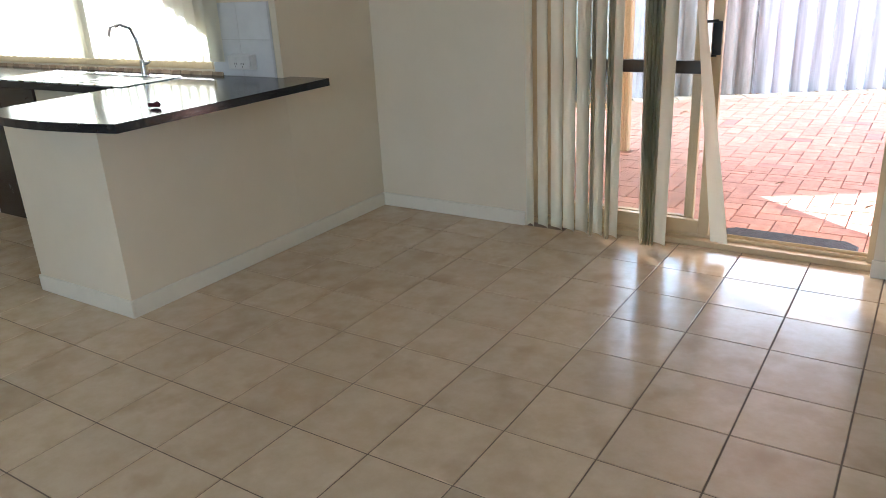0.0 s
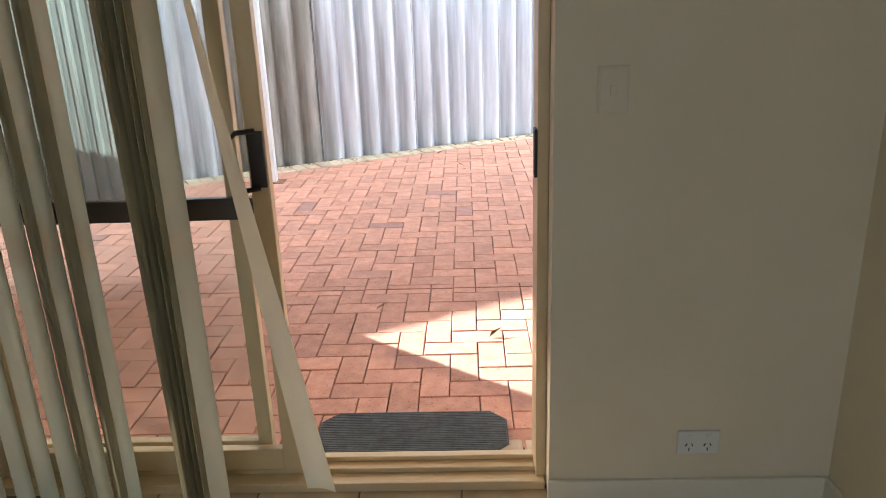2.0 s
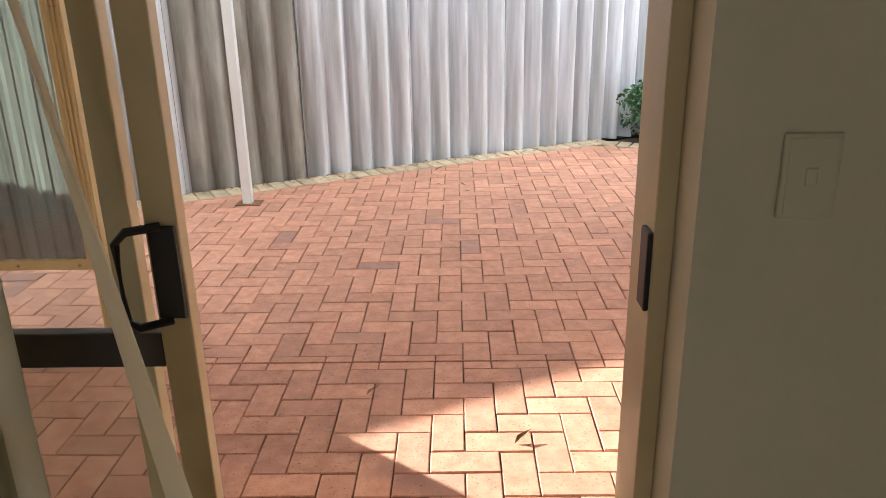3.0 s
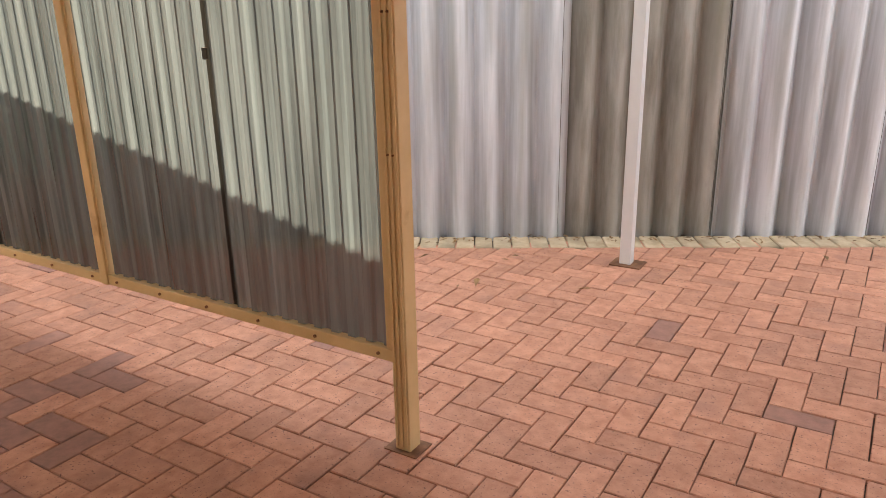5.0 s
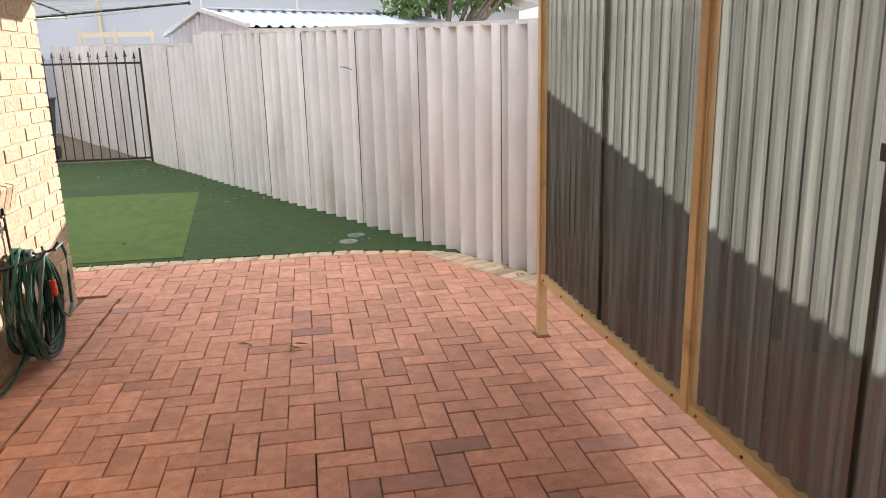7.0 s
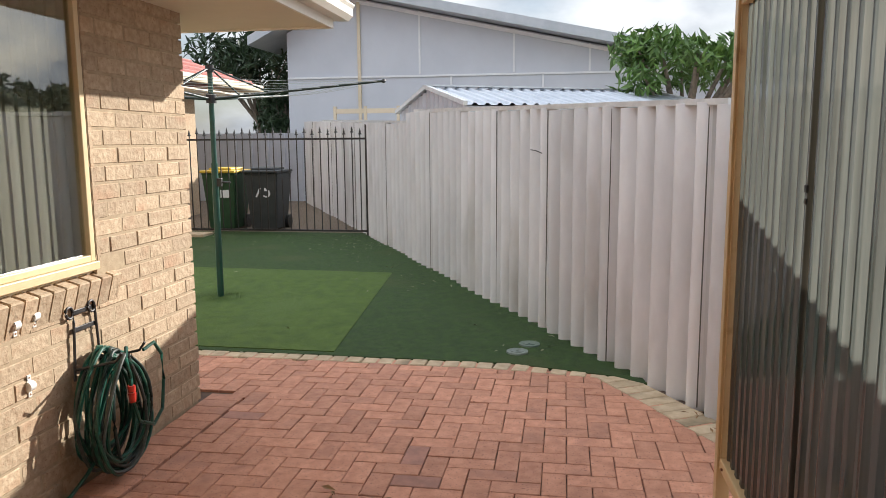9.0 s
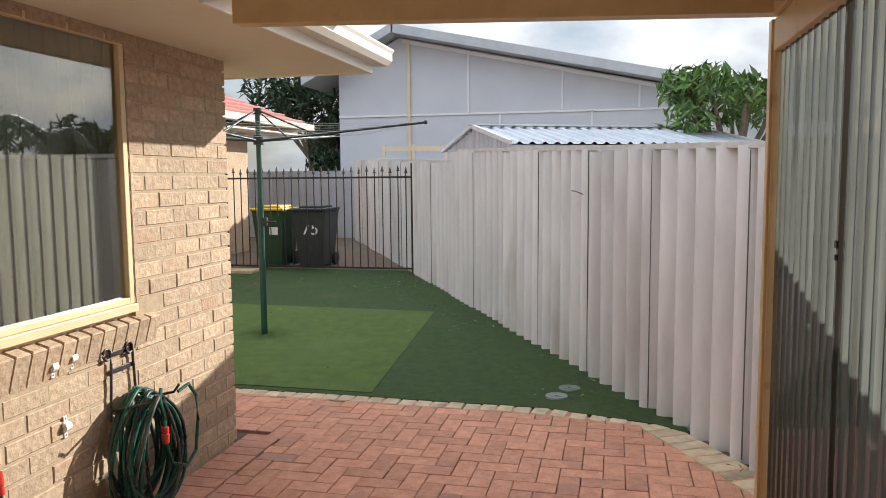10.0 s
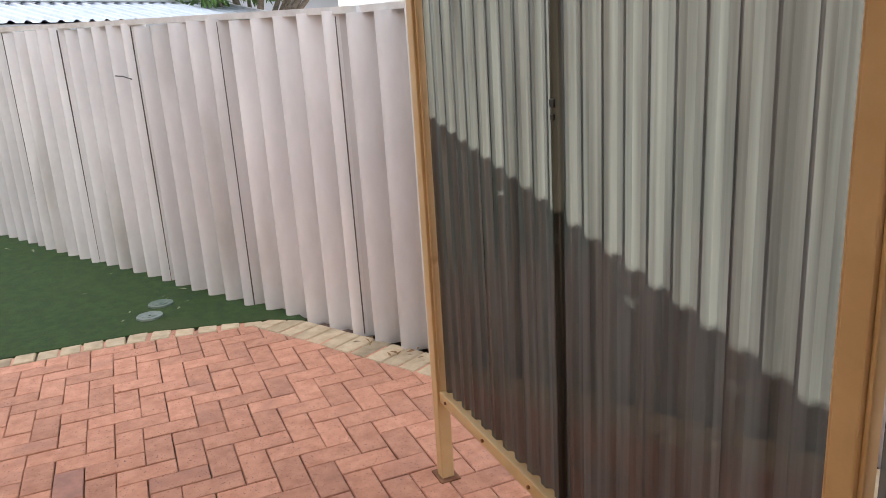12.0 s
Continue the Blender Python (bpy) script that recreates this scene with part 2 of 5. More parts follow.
M_TURF2 = mat("bright_green_turf", (0.045, 0.088, 0.009), (0.075, 0.128, 0.016), 0.9, 9, bump=0.8, bump_scale=420, bump_dist=0.006, stain=(0.07, 0.12, 0.02), stain_scale=1.2)
M_GREEN = mat("green_enamel", (0.012, 0.055, 0.04), (0.02, 0.075, 0.055), 0.35, 14, bump=0.05)
M_WIRE = mat("plastic_line", (0.30, 0.33, 0.31), (0.42, 0.45, 0.43), 0.5, 10, bump=0)
M_HOSE = mat("green_hose", (0.004, 0.05, 0.035), (0.012, 0.09, 0.06), 0.3, 30, bump=0.1, bump_scale=200)
M_HOSE2 = mat("dark_hose", (0.008, 0.02, 0.017), (0.015, 0.035, 0.03), 0.35, 30, bump=0.1, bump_scale=200)
M_HOSE3 = mat("grey_hose", (0.035, 0.045, 0.04), (0.07, 0.08, 0.072), 0.4, 30, bump=0.1, bump_scale=200)
M_RED = mat("red_plastic", (0.45, 0.03, 0.02), (0.55, 0.05, 0.03), 0.35, 20, bump=0.05)
M_BINGREEN = mat("dark_green_bin", (0.012, 0.05, 0.02), (0.02, 0.07, 0.03), 0.5, 8, bump=0.1)
M_BINGREY = mat("charcoal_bin", (0.025, 0.032, 0.035), (0.04, 0.048, 0.052), 0.5, 8, bump=0.1)
M_YELLOW = mat("yellow_plastic", (0.55, 0.36, 0.03), (0.62, 0.42, 0.05), 0.5, 8, bump=0.1)
M_IRON = mat("black_iron", (0.012, 0.011, 0.012), (0.025, 0.023, 0.024), 0.45, 20, bump=0.15)
M_GRAVEL = mat("brown_gravel", (0.10, 0.075, 0.055), (0.24, 0.19, 0.14), 0.95, 60, bump=1.0, bump_scale=90, bump_dist=0.02)
M_EARTH = mat("sandy_ground", (0.16, 0.13, 0.09), (0.24, 0.20, 0.14), 0.95, 1.5, bump=0.6, bump_scale=20, bump_dist=0.02)
M_NBR = mat("pale_grey_cladding", (0.53, 0.56, 0.62), (0.57, 0.60, 0.66), 0.6, 0.8, bump=0.05)
M_NBR_TRIM = mat("white_trim_paint", (0.72, 0.74, 0.77), (0.78, 0.80, 0.82), 0.5, 2, bump=0.03)
M_NBR_ROOF = mat("grey_roof_sheet", (0.42, 0.46, 0.50), (0.5, 0.53, 0.57), 0.4, 2, metal=0.3, bump=0.05)
M_RIDGE = mat("ribbed_zinc_sheet", (0.42, 0.46, 0.52), (0.52, 0.56, 0.62), 0.35, 4, metal=0.5, bump=0.05)
M_REDTILE = mat("red_roof_tile", (0.24, 0.055, 0.045), (0.33, 0.085, 0.065), 0.6, 6, bump=0.3, bump_scale=30, vary=0.12)
M_SOFFIT = mat("cream_soffit_paint", (0.72, 0.65, 0.53), (0.76, 0.69, 0.57), 0.6, 3, bump=0.05)
M_FASCIA = mat("ivory_gutter", (0.74, 0.70, 0.62), (0.79, 0.75, 0.67), 0.35, 4, bump=0.03)
M_LEAF = mat("leaf_green", (0.05, 0.12, 0.022), (0.12, 0.21, 0.045), 0.5, 3, bump=0.1, vary=0.35, random_from="island")
M_LEAF2 = mat("bush_leaf", (0.028, 0.085, 0.025), (0.06, 0.15, 0.05), 0.5, 3, bump=0.1, vary=0.35, random_from="island")
M_LEAF3 = mat("conifer_leaf", (0.012, 0.032, 0.01), (0.03, 0.06, 0.02), 0.6, 3, bump=0.1, vary=0.3, random_from="island")
M_BARK = mat("grey_bark", (0.12, 0.10, 0.08), (0.22, 0.18, 0.14), 0.9, 18, bump=0.5)
M_DEAD = mat("dry_leaf", (0.16, 0.08, 0.03), (0.30, 0.18, 0.08), 0.8, 20, bump=0.2, vary=0.3, random_from="island")
M_DRYLEAF = mat("pale_leaf_litter", (0.16, 0.17, 0.10), (0.28, 0.28, 0.18), 0.8, 20, bump=0.2, vary=0.2, random_from="island")
M_LID = mat("grey_green_lid", (0.08, 0.12, 0.10), (0.15, 0.19, 0.165), 0.6, 20, bump=0.2)
M_RUST = mat("rusty_steel", (0.14, 0.06, 0.03), (0.25, 0.12, 0.06), 0.8, 30, bump=0.4)
M_WHITE_LID = mat("pale_grey_lid", (0.13, 0.16, 0.15), (0.22, 0.26, 0.24), 0.6, 20, bump=0.2)
M_NBR_TAN = mat("cream_trim_paint", (0.62, 0.53, 0.38), (0.68, 0.59, 0.44), 0.5, 3, bump=0.03)
M_BACKFENCE = mat("blue_grey_metal_fence", (0.40, 0.43, 0.50), (0.46, 0.49, 0.56), 0.5, 3, bump=0.03)
M_SOIL = mat("dark_garden_soil", (0.035, 0.025, 0.018), (0.10, 0.075, 0.05), 0.95, 25, bump=0.9, bump_scale=80, bump_dist=0.01)
M_TILE_J = mat("beige_floor_tile_far", (0.58, 0.45, 0.29), (0.66, 0.535, 0.37), 0.22, 9, bump=0.10, bump_scale=25, bump_dist=0.001, vary=0.05, random_from="island", stain=(0.52, 0.395, 0.25), stain_scale=5, spec=1.0)
M_PAVER_DARK_J = mat("burnt_clay_paver_far", (0.29, 0.15, 0.115), (0.40, 0.20, 0.15), 0.8, 16, bump=0.45, bump_scale=150, vary=0.12, random_from="island")
M_GLASS = glass("clear_glass")
M_WINGLASS = glass("window_glass", (0.70, 0.72, 0.70), 0.20)


def vane_material():
    """Cream blind fabric that lets some light through."""
    m, t, p = nodes_of("cream_blind_fabric")
    out = t.nodes["Material Output"]
    p.inputs["Base Color"].default_value, p.inputs["Roughness"].default_value = (0.72, 0.69, 0.58, 1), 0.7
    tl, mx, ns, rp = (t.nodes.new(k) for k in ("ShaderNodeBsdfTranslucent", "ShaderNodeMixShader", "ShaderNodeTexNoise", "ShaderNodeValToRGB"))
    ns.inputs["Scale"].default_value = 40
    rp.color_ramp.elements[0].color, rp.color_ramp.elements[1].color = (0.62, 0.59, 0.48, 1), (0.69, 0.66, 0.55, 1)
    t.links.new(ns.outputs["Fac"], rp.inputs[0])
    t.links.new(rp.outputs[0], p.inputs["Base Color"])
    tl.inputs[0].default_value = (0.84, 0.82, 0.70, 1)
    mx.inputs[0].default_value = 0.6
    t.links.new(p.outputs[0], mx.inputs[1])
    t.links.new(tl.outputs[0], mx.inputs[2])
    t.links.new(mx.outputs[0], out.inputs[0])
    return m


def sheet_material():
    """Smoke-tinted corrugated plastic, dusty: partly clear, partly scattering, glossy."""
    m, t, p = nodes_of("smoky_plastic_sheet")
    out = t.nodes["Material Output"]
    t.nodes.remove(p)
    nn, ln = t.nodes.new, t.links.new
    tr, tl, df, gl = nn("ShaderNodeBsdfTransparent"), nn("ShaderNodeBsdfTranslucent"), nn("ShaderNodeBsdfDiffuse"), nn("ShaderNodeBsdfGlossy")
    m1, m2, m3 = nn("ShaderNodeMixShader"), nn("ShaderNodeMixShader"), nn("ShaderNodeMixShader")
    tc, mp, ns, rp = nn("ShaderNodeTexCoord"), nn("ShaderNodeMapping"), nn("ShaderNodeTexNoise"), nn("ShaderNodeMapRange")
    mp.inputs["Scale"].default_value = (24, 24, 0.8)
    ln(tc.outputs["Object"], mp.inputs[0])
    ln(mp.outputs[0], ns.inputs["Vector"])
    ns.inputs["Scale"].default_value, ns.inputs["Detail"].default_value = 1.0, 8
    rp.inputs["From Min"].default_value, rp.inputs["From Max"].default_value = 0.32, 0.70
    rp.inputs["To Min"].default_value, rp.inputs["To Max"].default_value = 0.05, 0.15
    ln(ns.outputs["Fac"], rp.inputs["Value"])
    tr.inputs[0].default_value = (0.098, 0.076, 0.060, 1)
    tl.inputs[0].default_value = (0.88, 0.95, 0.85, 1)
    df.inputs[0].default_value = (0.03, 0.022, 0.018, 1)
    gl.inputs["Roughness"].default_value = 0.09
    m1.inputs[0].default_value = 0.25
    ln(tl.outputs[0], m1.inputs[1])
    ln(df.outputs[0], m1.inputs[2])
    ln(rp.outputs[0], m2.inputs[0])
    ln(tr.outputs[0], m2.inputs[1])
    ln(m1.outputs[0], m2.inputs[2])
    ln(sheen(t, 0.02, 0.5), m3.inputs[0])
    ln(m2.outputs[0], m3.inputs[1])
    ln(gl.outputs[0], m3.inputs[2])
    ln(m3.outputs[0], out.inputs[0])
    return m


def opal_material(name, base, through_share):
    """Weathered sheet that lets part of the daylight through."""
    m, t, p = nodes_of(name)
    out = t.nodes["Material Output"]
    p.inputs["Base Color"].default_value, p.inputs["Roughness"].default_value = (*base, 1), 0.5
    tl, mx, ns, rp = (t.nodes.new(k) for k in ("ShaderNodeBsdfTranslucent", "ShaderNodeMixShader", "ShaderNodeTexNoise", "ShaderNodeMapRange"))
    ns.inputs["Scale"].default_value, ns.inputs["Detail"].default_value = 3.0, 8
    rp.inputs["To Min"].default_value, rp.inputs["To Max"].default_value = through_share - 0.04, through_share + 0.04
    t.links.new(ns.outputs["Fac"], rp.inputs["Value"])
    tl.inputs[0].default_value = (*base, 1)
    t.links.new(rp.outputs[0], mx.inputs[0])
    t.links.new(p.outputs[0], mx.inputs[1])
    t.links.new(tl.outputs[0], mx.inputs[2])
    t.links.new(mx.outputs[0], out.inputs[0])
    return m


M_OPAL = opal_material("opal_roof_sheet", (0.75, 0.76, 0.74), 0.12)
M_VANE = vane_material()
M_SHEET = sheet_material()

# ---- building helpers ----
G = -0.075                                            # top of the paving; the inside floor is 0
rng = random.Random(7)


def box(bm, x0, x1, y0, y1, z0, z1, bevel=0.0, m=None):
    made = bmesh.ops.create_cube(bm, size=1.0)["verts"]
    bmesh.ops.transform(bm, matrix=Matrix.LocRotScale(((x0 + x1) / 2, (y0 + y1) / 2, (z0 + z1) / 2), None, (x1 - x0, y1 - y0, z1 - z0)), verts=made)
    if bevel:
        edges = list({e for v in made for e in v.link_edges})
        got = bmesh.ops.bevel(bm, geom=edges, offset=bevel, segments=2, affect="EDGES", profile=0.5)
        made = list({v for f in got["faces"] for v in f.verts} | {v for v in made if v.is_valid})
    if m is not None:
        bmesh.ops.transform(bm, matrix=m, verts=made)
    return made


def rod(bm, a, b, r0, r1=None, sides=10):
    a, b = Vector(a), Vector(b)
    m = Matrix.Translation((a + b) / 2) @ (b - a).to_track_quat("Z", "Y").to_matrix().to_4x4()
    return bmesh.ops.create_cone(bm, cap_ends=True, segments=sides, radius1=r0, radius2=r0 if r1 is None else r1, depth=(b - a).length, matrix=m)["verts"]


def tube(bm, pts, r, sides=8, closed=False):
    """A round tube along points."""
    pts = [Vector(p) for p in pts]
    rings = []
    n = len(pts)
    for i, p in enumerate(pts):
        d = (pts[(i + 1) % n] - pts[i - 1]) if closed else (pts[min(i + 1, n - 1)] - pts[max(i - 1, 0)])
        q = d.to_track_quat("Z", "Y")
        rings.append([bm.verts.new(p + q @ Vector((r * math.cos(2 * math.pi * k / sides), r * math.sin(2 * math.pi * k / sides), 0))) for k in range(sides)])
    for i in range(n if closed else n - 1):
        r0, r1 = rings[i], rings[(i + 1) % n]
        for k in range(sides):
            bm.faces.new((r0[k], r0[(k + 1) % sides], r1[(k + 1) % sides], r1[k]))
    if not closed:
        bm.faces.new(rings[0][::-1])
        bm.faces.new(rings[-1])


def prism(bm, outline, z0, z1):
    """An upright prism over an outline in the plan, anticlockwise."""
    lo = [bm.verts.new((x, y, z0)) for x, y in outline]
    hi = [bm.verts.new((x, y, z1)) for x, y in outline]
    bm.faces.new(lo[::-1])
    bm.faces.new(hi)
    for i in range(len(lo)):
        j = (i + 1) % len(lo)
        bm.faces.new((lo[i], lo[j], hi[j], hi[i]))


def mesh_of(name, bm, material, smooth=False):
    bmesh.ops.recalc_face_normals(bm, faces=bm.faces)
    me = bpy.data.meshes.new(name)
    bm.to_mesh(me)
    bm.free()
    me.materials.append(material)
    if smooth:
        me.polygons.foreach_set("use_smooth", [True] * len(me.polygons))
        me.set_sharp_from_angle(angle=radians(40))
    return me


def part(name, bm, material, parent=None, label="", smooth=False):
    ob = new(name, mesh_of(name, bm, material, smooth))
    if parent is not None:
        ob.parent = parent
    if label:
        ob["label"] = label
    return ob


def piece(name, me, m, parent):
    ob = new(name, me)
    ob.parent = parent
    ob.matrix_basis = m
    return ob


def thing(name, label, category, at=(0, 0, 0), group="", kind=""):
    ob = new(name)
    ob.empty_display_size = 0.1
    ob.location = at
    return tagged(ob, label, category, group, kind)


def setting(name, bm, material, label, category):
    return tagged(part(name, bm, material), label, category, kind="structure")


def boxes(*list_of):
    bm = bmesh.new()
    for b in list_of:
        box(bm, *b)
    return bm


def chamfered(name, length, width, depth, material, c=0.004):
    """A paving or wall piece lying along x, its top at z 0, with worn edges on top."""
    bm = bmesh.new()
    l, w = length / 2, width / 2
    lo = [bm.verts.new(p) for p in ((-l, -w, -depth), (l, -w, -depth), (l, w, -depth), (-l, w, -depth))]
    mid = [bm.verts.new(p) for p in ((-l, -w, -c), (l, -w, -c), (l, w, -c), (-l, w, -c))]
    top = [bm.verts.new(p) for p in ((-l + c, -w + c, 0), (l - c, -w + c, 0), (l - c, w - c, 0), (-l + c, w - c, 0))]
    bm.faces.new(top)
    for a, b in ((lo, mid), (mid, top)):
        for i in range(4):
            j = (i + 1) % 4
            bm.faces.new((a[i], a[j], b[j], b[i]))
    return mesh_of(name, bm, material)


def joined(name, base, matrices, material, parent):
    """Many alike pieces in one mesh."""
    v0 = np.array([tuple(v.co) for v in base.vertices])
    f0 = [tuple(p.vertices) for p in base.polygons]
    verts, faces = [], []
    for i, m in enumerate(matrices):
        a = np.array(m)
        verts.append(v0 @ a[:3, :3].T + a[:3, 3])
        faces += [tuple(k + i * len(v0) for k in f) for f in f0]
    me = bpy.data.meshes.new(name)
    me.from_pydata(np.concatenate(verts).tolist(), [], faces)
    me.materials.append(material)
    ob = new(name, me)
    ob.parent = parent
    ob["kind"] = "stuff"
    return ob


# ---- ground ----
FX, FY, FA = -3.3, 8.28, radians(28.77)               # a point of the boundary fence, and its run
FU, FN = Vector((math.cos(FA), math.sin(FA), 0)), Vector((-math.sin(FA), math.cos(FA), 0))


def along(s, off=0.0, z=0.0):
    """A place s metres along the boundary fence, off metres behind it."""
    p = Vector((FX, FY, z)) + FU * s + FN * off
    return p


def behind(x, y):
    return (Vector((x - FX, y - FY, 0))).dot(FN)


def rise(x):
    return max(0.0, -7.5 - x) * 0.0185


bm = bmesh.new()
box(bm, -300, 300, -300, 300, -0.5, -0.16)
setting("ground", bm, M_EARTH, "sandy bare ground reaching the horizon", "ground")

bm = bmesh.new()
prism(bm, [(-7.5, 1.0), (-6.3, 1.0), (-6.3, 3.3), (-2.9, 3.3), (-2.9, 4.1), (5.0, 4.1), (5.0, 12.2), (3.0, 11.7), (-7.5, 6.0)], -0.15, G - 0.02)
paving = setting("paving", bm, M_SAND, "red clay brick paving laid in herringbone with dark sandy joints", "paving")

# ---- the boundary fence ----
PITCH, DEEP, SHEET, SEAM = 0.1944, 0.058, 0.972, 0.967


def fence_top(x):
    return 1.69 + max(0.0, -6.6 - x) * 0.035 if x > -11.6 else 1.69 + max(0.0, -6.6 - x) * 0.035 - 0.14


def corrugation(s):
    """How far the sheet lies behind the fence line."""
    return DEEP * (1 - 2 * abs(math.sin(math.pi * (s - 0.207) / PITCH)) ** 1.4)


def fence_sheet(k, material):
    bm = bmesh.new()
    n = 84
    s0, s1 = SEAM + SHEET * k - 0.015, SEAM + SHEET * (k + 1) + 0.02
    lean, lift = rng.uniform(-0.008, 0.008), -0.02 if k % 2 else 0.0
    rows = 9
    grid = []
    xm = along((s0 + s1) / 2).x
    zb, zt = G - 0.05 + rise(xm), fence_top(xm) + rng.uniform(-0.006, 0.006)
    for r in range(rows):
        f = r / (rows - 1)
        line = []
        for i in range(n + 1):
            s = s0 + (s1 - s0) * i / n
            o = corrugation(s) + lift + lean * (f - 0.5) + 0.004 * noise.noise((s * 1.3, f * 2, 3.1))
            line.append(bm.verts.new(along(s, o, zb + (zt - zb) * f)))
        grid.append(line)
    for a, b in zip(grid, grid[1:]):
        for i in range(n):
            bm.faces.new((a[i], a[i + 1], b[i + 1], b[i]))
    extra = bmesh.ops.extrude_face_region(bm, geom=list(bm.faces))
    bmesh.ops.translate(bm, vec=FN * 0.007, verts=[v for v in extra["geom"] if isinstance(v, bmesh.types.BMVert)])
    return part("fence_sheet", bm, material, fence, smooth=True)


fence = thing("boundary_fence", "weathered white corrugated fence of overlapping cement sheets", "fence", kind="structure")
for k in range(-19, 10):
    sheet = fence_sheet(k, M_FENCE_DIRTY_SHADE if k == 0 else M_FENCE_MID if -3 < k < 6 else M_FENCE)
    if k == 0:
        sheet["label"] = "grimy grey sheet with dark mould and the cover's shade in its colour"
# thin dark strips drawn as the shadow line where the sheets lap
for k in range(-18, 7):
    s = SEAM + SHEET * k - 0.034
    bm = bmesh.new()
    x = along(s).x
    box(bm, -0.0018, 0.0018, -0.001, 0.008, G + rise(x), fence_top(x) - 0.01)
    seam = part("lap_shadow", bm, M_LAP, fence)
    seam.matrix_basis = Matrix.Translation(along(s, corrugation(s) - (0.022 if k % 2 == 0 else 0.002))) @ Matrix.Rotation(FA, 4, "Z")
for a, b in ((-15.5, -9.6), (-9.42, 10.0)):
    bm = bmesh.new()
    box(bm, 0, b - a, -0.03, 0.045, 0, 0.035)
    cap = part("capping", bm, M_CAP, fence)
    za, zb = fence_top(along(a).x), fence_top(along(b).x)
    if a > -9.5:
        za, zb, b = fence_top(along(a).x), 1.69, -3.76
        cap.data.transform(Matrix.Diagonal(((b - a) / 19.42, 1, 1, 1)))
    cap.matrix_basis = Matrix.Translation(along(a, 0, za)) @ Matrix.Rotation(FA, 4, "Z") @ Matrix.Rotation(-math.atan2(zb - za, b - a), 4, "Y")
bm = bmesh.new()
box(bm, 0, 13.5, -0.03, 0.045, 0, 0.035)
cap = part("capping", bm, M_CAP, fence)
cap.matrix_basis = Matrix.Translation(along(-3.74, 0, 1.69)) @ Matrix.Rotation(FA, 4, "Z")

# unseen fence added on the right to cut the light from that side
bm = bmesh.new()
for i in range(42):
    y = 4.2 + i * PITCH
    prism(bm, [(5.0, y), (5.06, y + PITCH / 2), (5.0, y + PITCH), (5.012, y + PITCH), (5.072, y + PITCH / 2), (5.012, y)], G - 0.06, 1.75)
setting("side_fence", bm, M_FENCE, "added unseen white corrugated side fence that cuts light from the right", "fence")

# ---- the house: walls, ceiling, floor ----
WI, WO = 4.055, 4.32                                  # inner and outer face of the door's wall
RX, KX = 0.73, -2.72                                  # right wall, wall beside the kitchen
BY = 3.37                                             # face of the brickwork at the kitchen window
CEIL = 2.42
KI = BY - 0.06                                        # inner face of the kitchen wall
wall_n = setting("wall_north", boxes((KX - 0.04, -1.735, WI, WO - 0.06, G - 0.06, CEIL), (-1.735, -0.05, WI, WO, 2.08, CEIL), (-0.05, RX + 0.2, WI, WO, 0, CEIL)), M_PLASTER,
                 "cream painted plaster wall with a doorway", "wall")
setting("wall_east", boxes((RX, RX + 0.2, -3.2, WI, 0, CEIL)), M_PLASTER, "cream painted plaster wall", "wall")
setting("wall_stub", boxes((KX - 0.04, KX, KI + 0.002, WI, G - 0.06, CEIL)), M_PLASTER, "cream painted plaster wall beside the kitchen bench", "wall")
# the window opening in this unseen wall is added, like the fill lamp
setting("wall_south", boxes((-6.3, -2.1, -3.2, -3.0, 0, CEIL), (-2.1, -0.3, -3.2, -3.0, 0, 0.85), (-2.1, -0.3, -3.2, -3.0, 2.1, CEIL), (-0.3, RX + 0.2, -3.2, -3.0, 0, CEIL)), M_PLASTER,
        "cream painted plaster wall with an added, unseen window opening", "wall")
setting("wall_west", boxes((-6.32, -6.12, -3.0, BY - 0.13, 0, CEIL)), M_PLASTER, "cream painted plaster wall", "wall")
WX0, WX1, WZ0, WZ1 = -5.51, -3.23, 0.95, 2.22          # kitchen window opening
setting("wall_kitchen", boxes((-6.32, WX0, KI, BY - 0.03, 0, CEIL), (WX1, KX - 0.04, KI, BY - 0.03, 0, CEIL), (WX0, WX1, KI, BY - 0.03, 0, WZ0 - 0.04), (WX0, WX1, KI, BY - 0.03, WZ1, CEIL)), M_PLASTER,
        "cream painted kitchen wall with a wide window", "wall")
setting("ceiling", boxes((-6.3, RX + 0.2, -3.2, WO, CEIL, CEIL + 0.1)), M_CEIL, "white painted flat ceiling", "ceiling")
floor = setting("floor", boxes((-6.3, KX - 0.2, -3.0, BY - 0.05, -0.14, -0.003), (KX - 0.2, RX, -3.0, WI, -0.14, -0.003), (-1.735, -0.05, WI, 4.13, -0.14, -0.003)), M_GROUT, "beige square ceramic floor tiles with brown grout", "floor")


def skirting(name, bits, label="cream painted timber skirting board"):
    bm = bmesh.new()
    for b in bits:
        box(bm, *b, bevel=0.003)
    return setting(name, bm, M_SKIRT, label, "skirting")


skirting("baseboard", [(KX, -1.74, WI - 0.014, WI, 0, 0.08), (-0.055, RX - 0.014, WI - 0.014, WI, 0, 0.08), (RX - 0.014, RX, -3.0, WI, 0, 0.08), (KX, KX + 0.014, 2.24, WI - 0.014, 0, 0.08),
                       (-3.42, KX + 0.014, 2.226, 2.24, 0, 0.08)])
setting("half_wall", boxes((-2.9, KX, 2.24, KI + 0.001, 0, 0.845), (-3.42, -2.9, 2.24, 2.36, 0, 0.845)), M_PLASTER, "cream painted low wall under the kitchen bench", "wall")

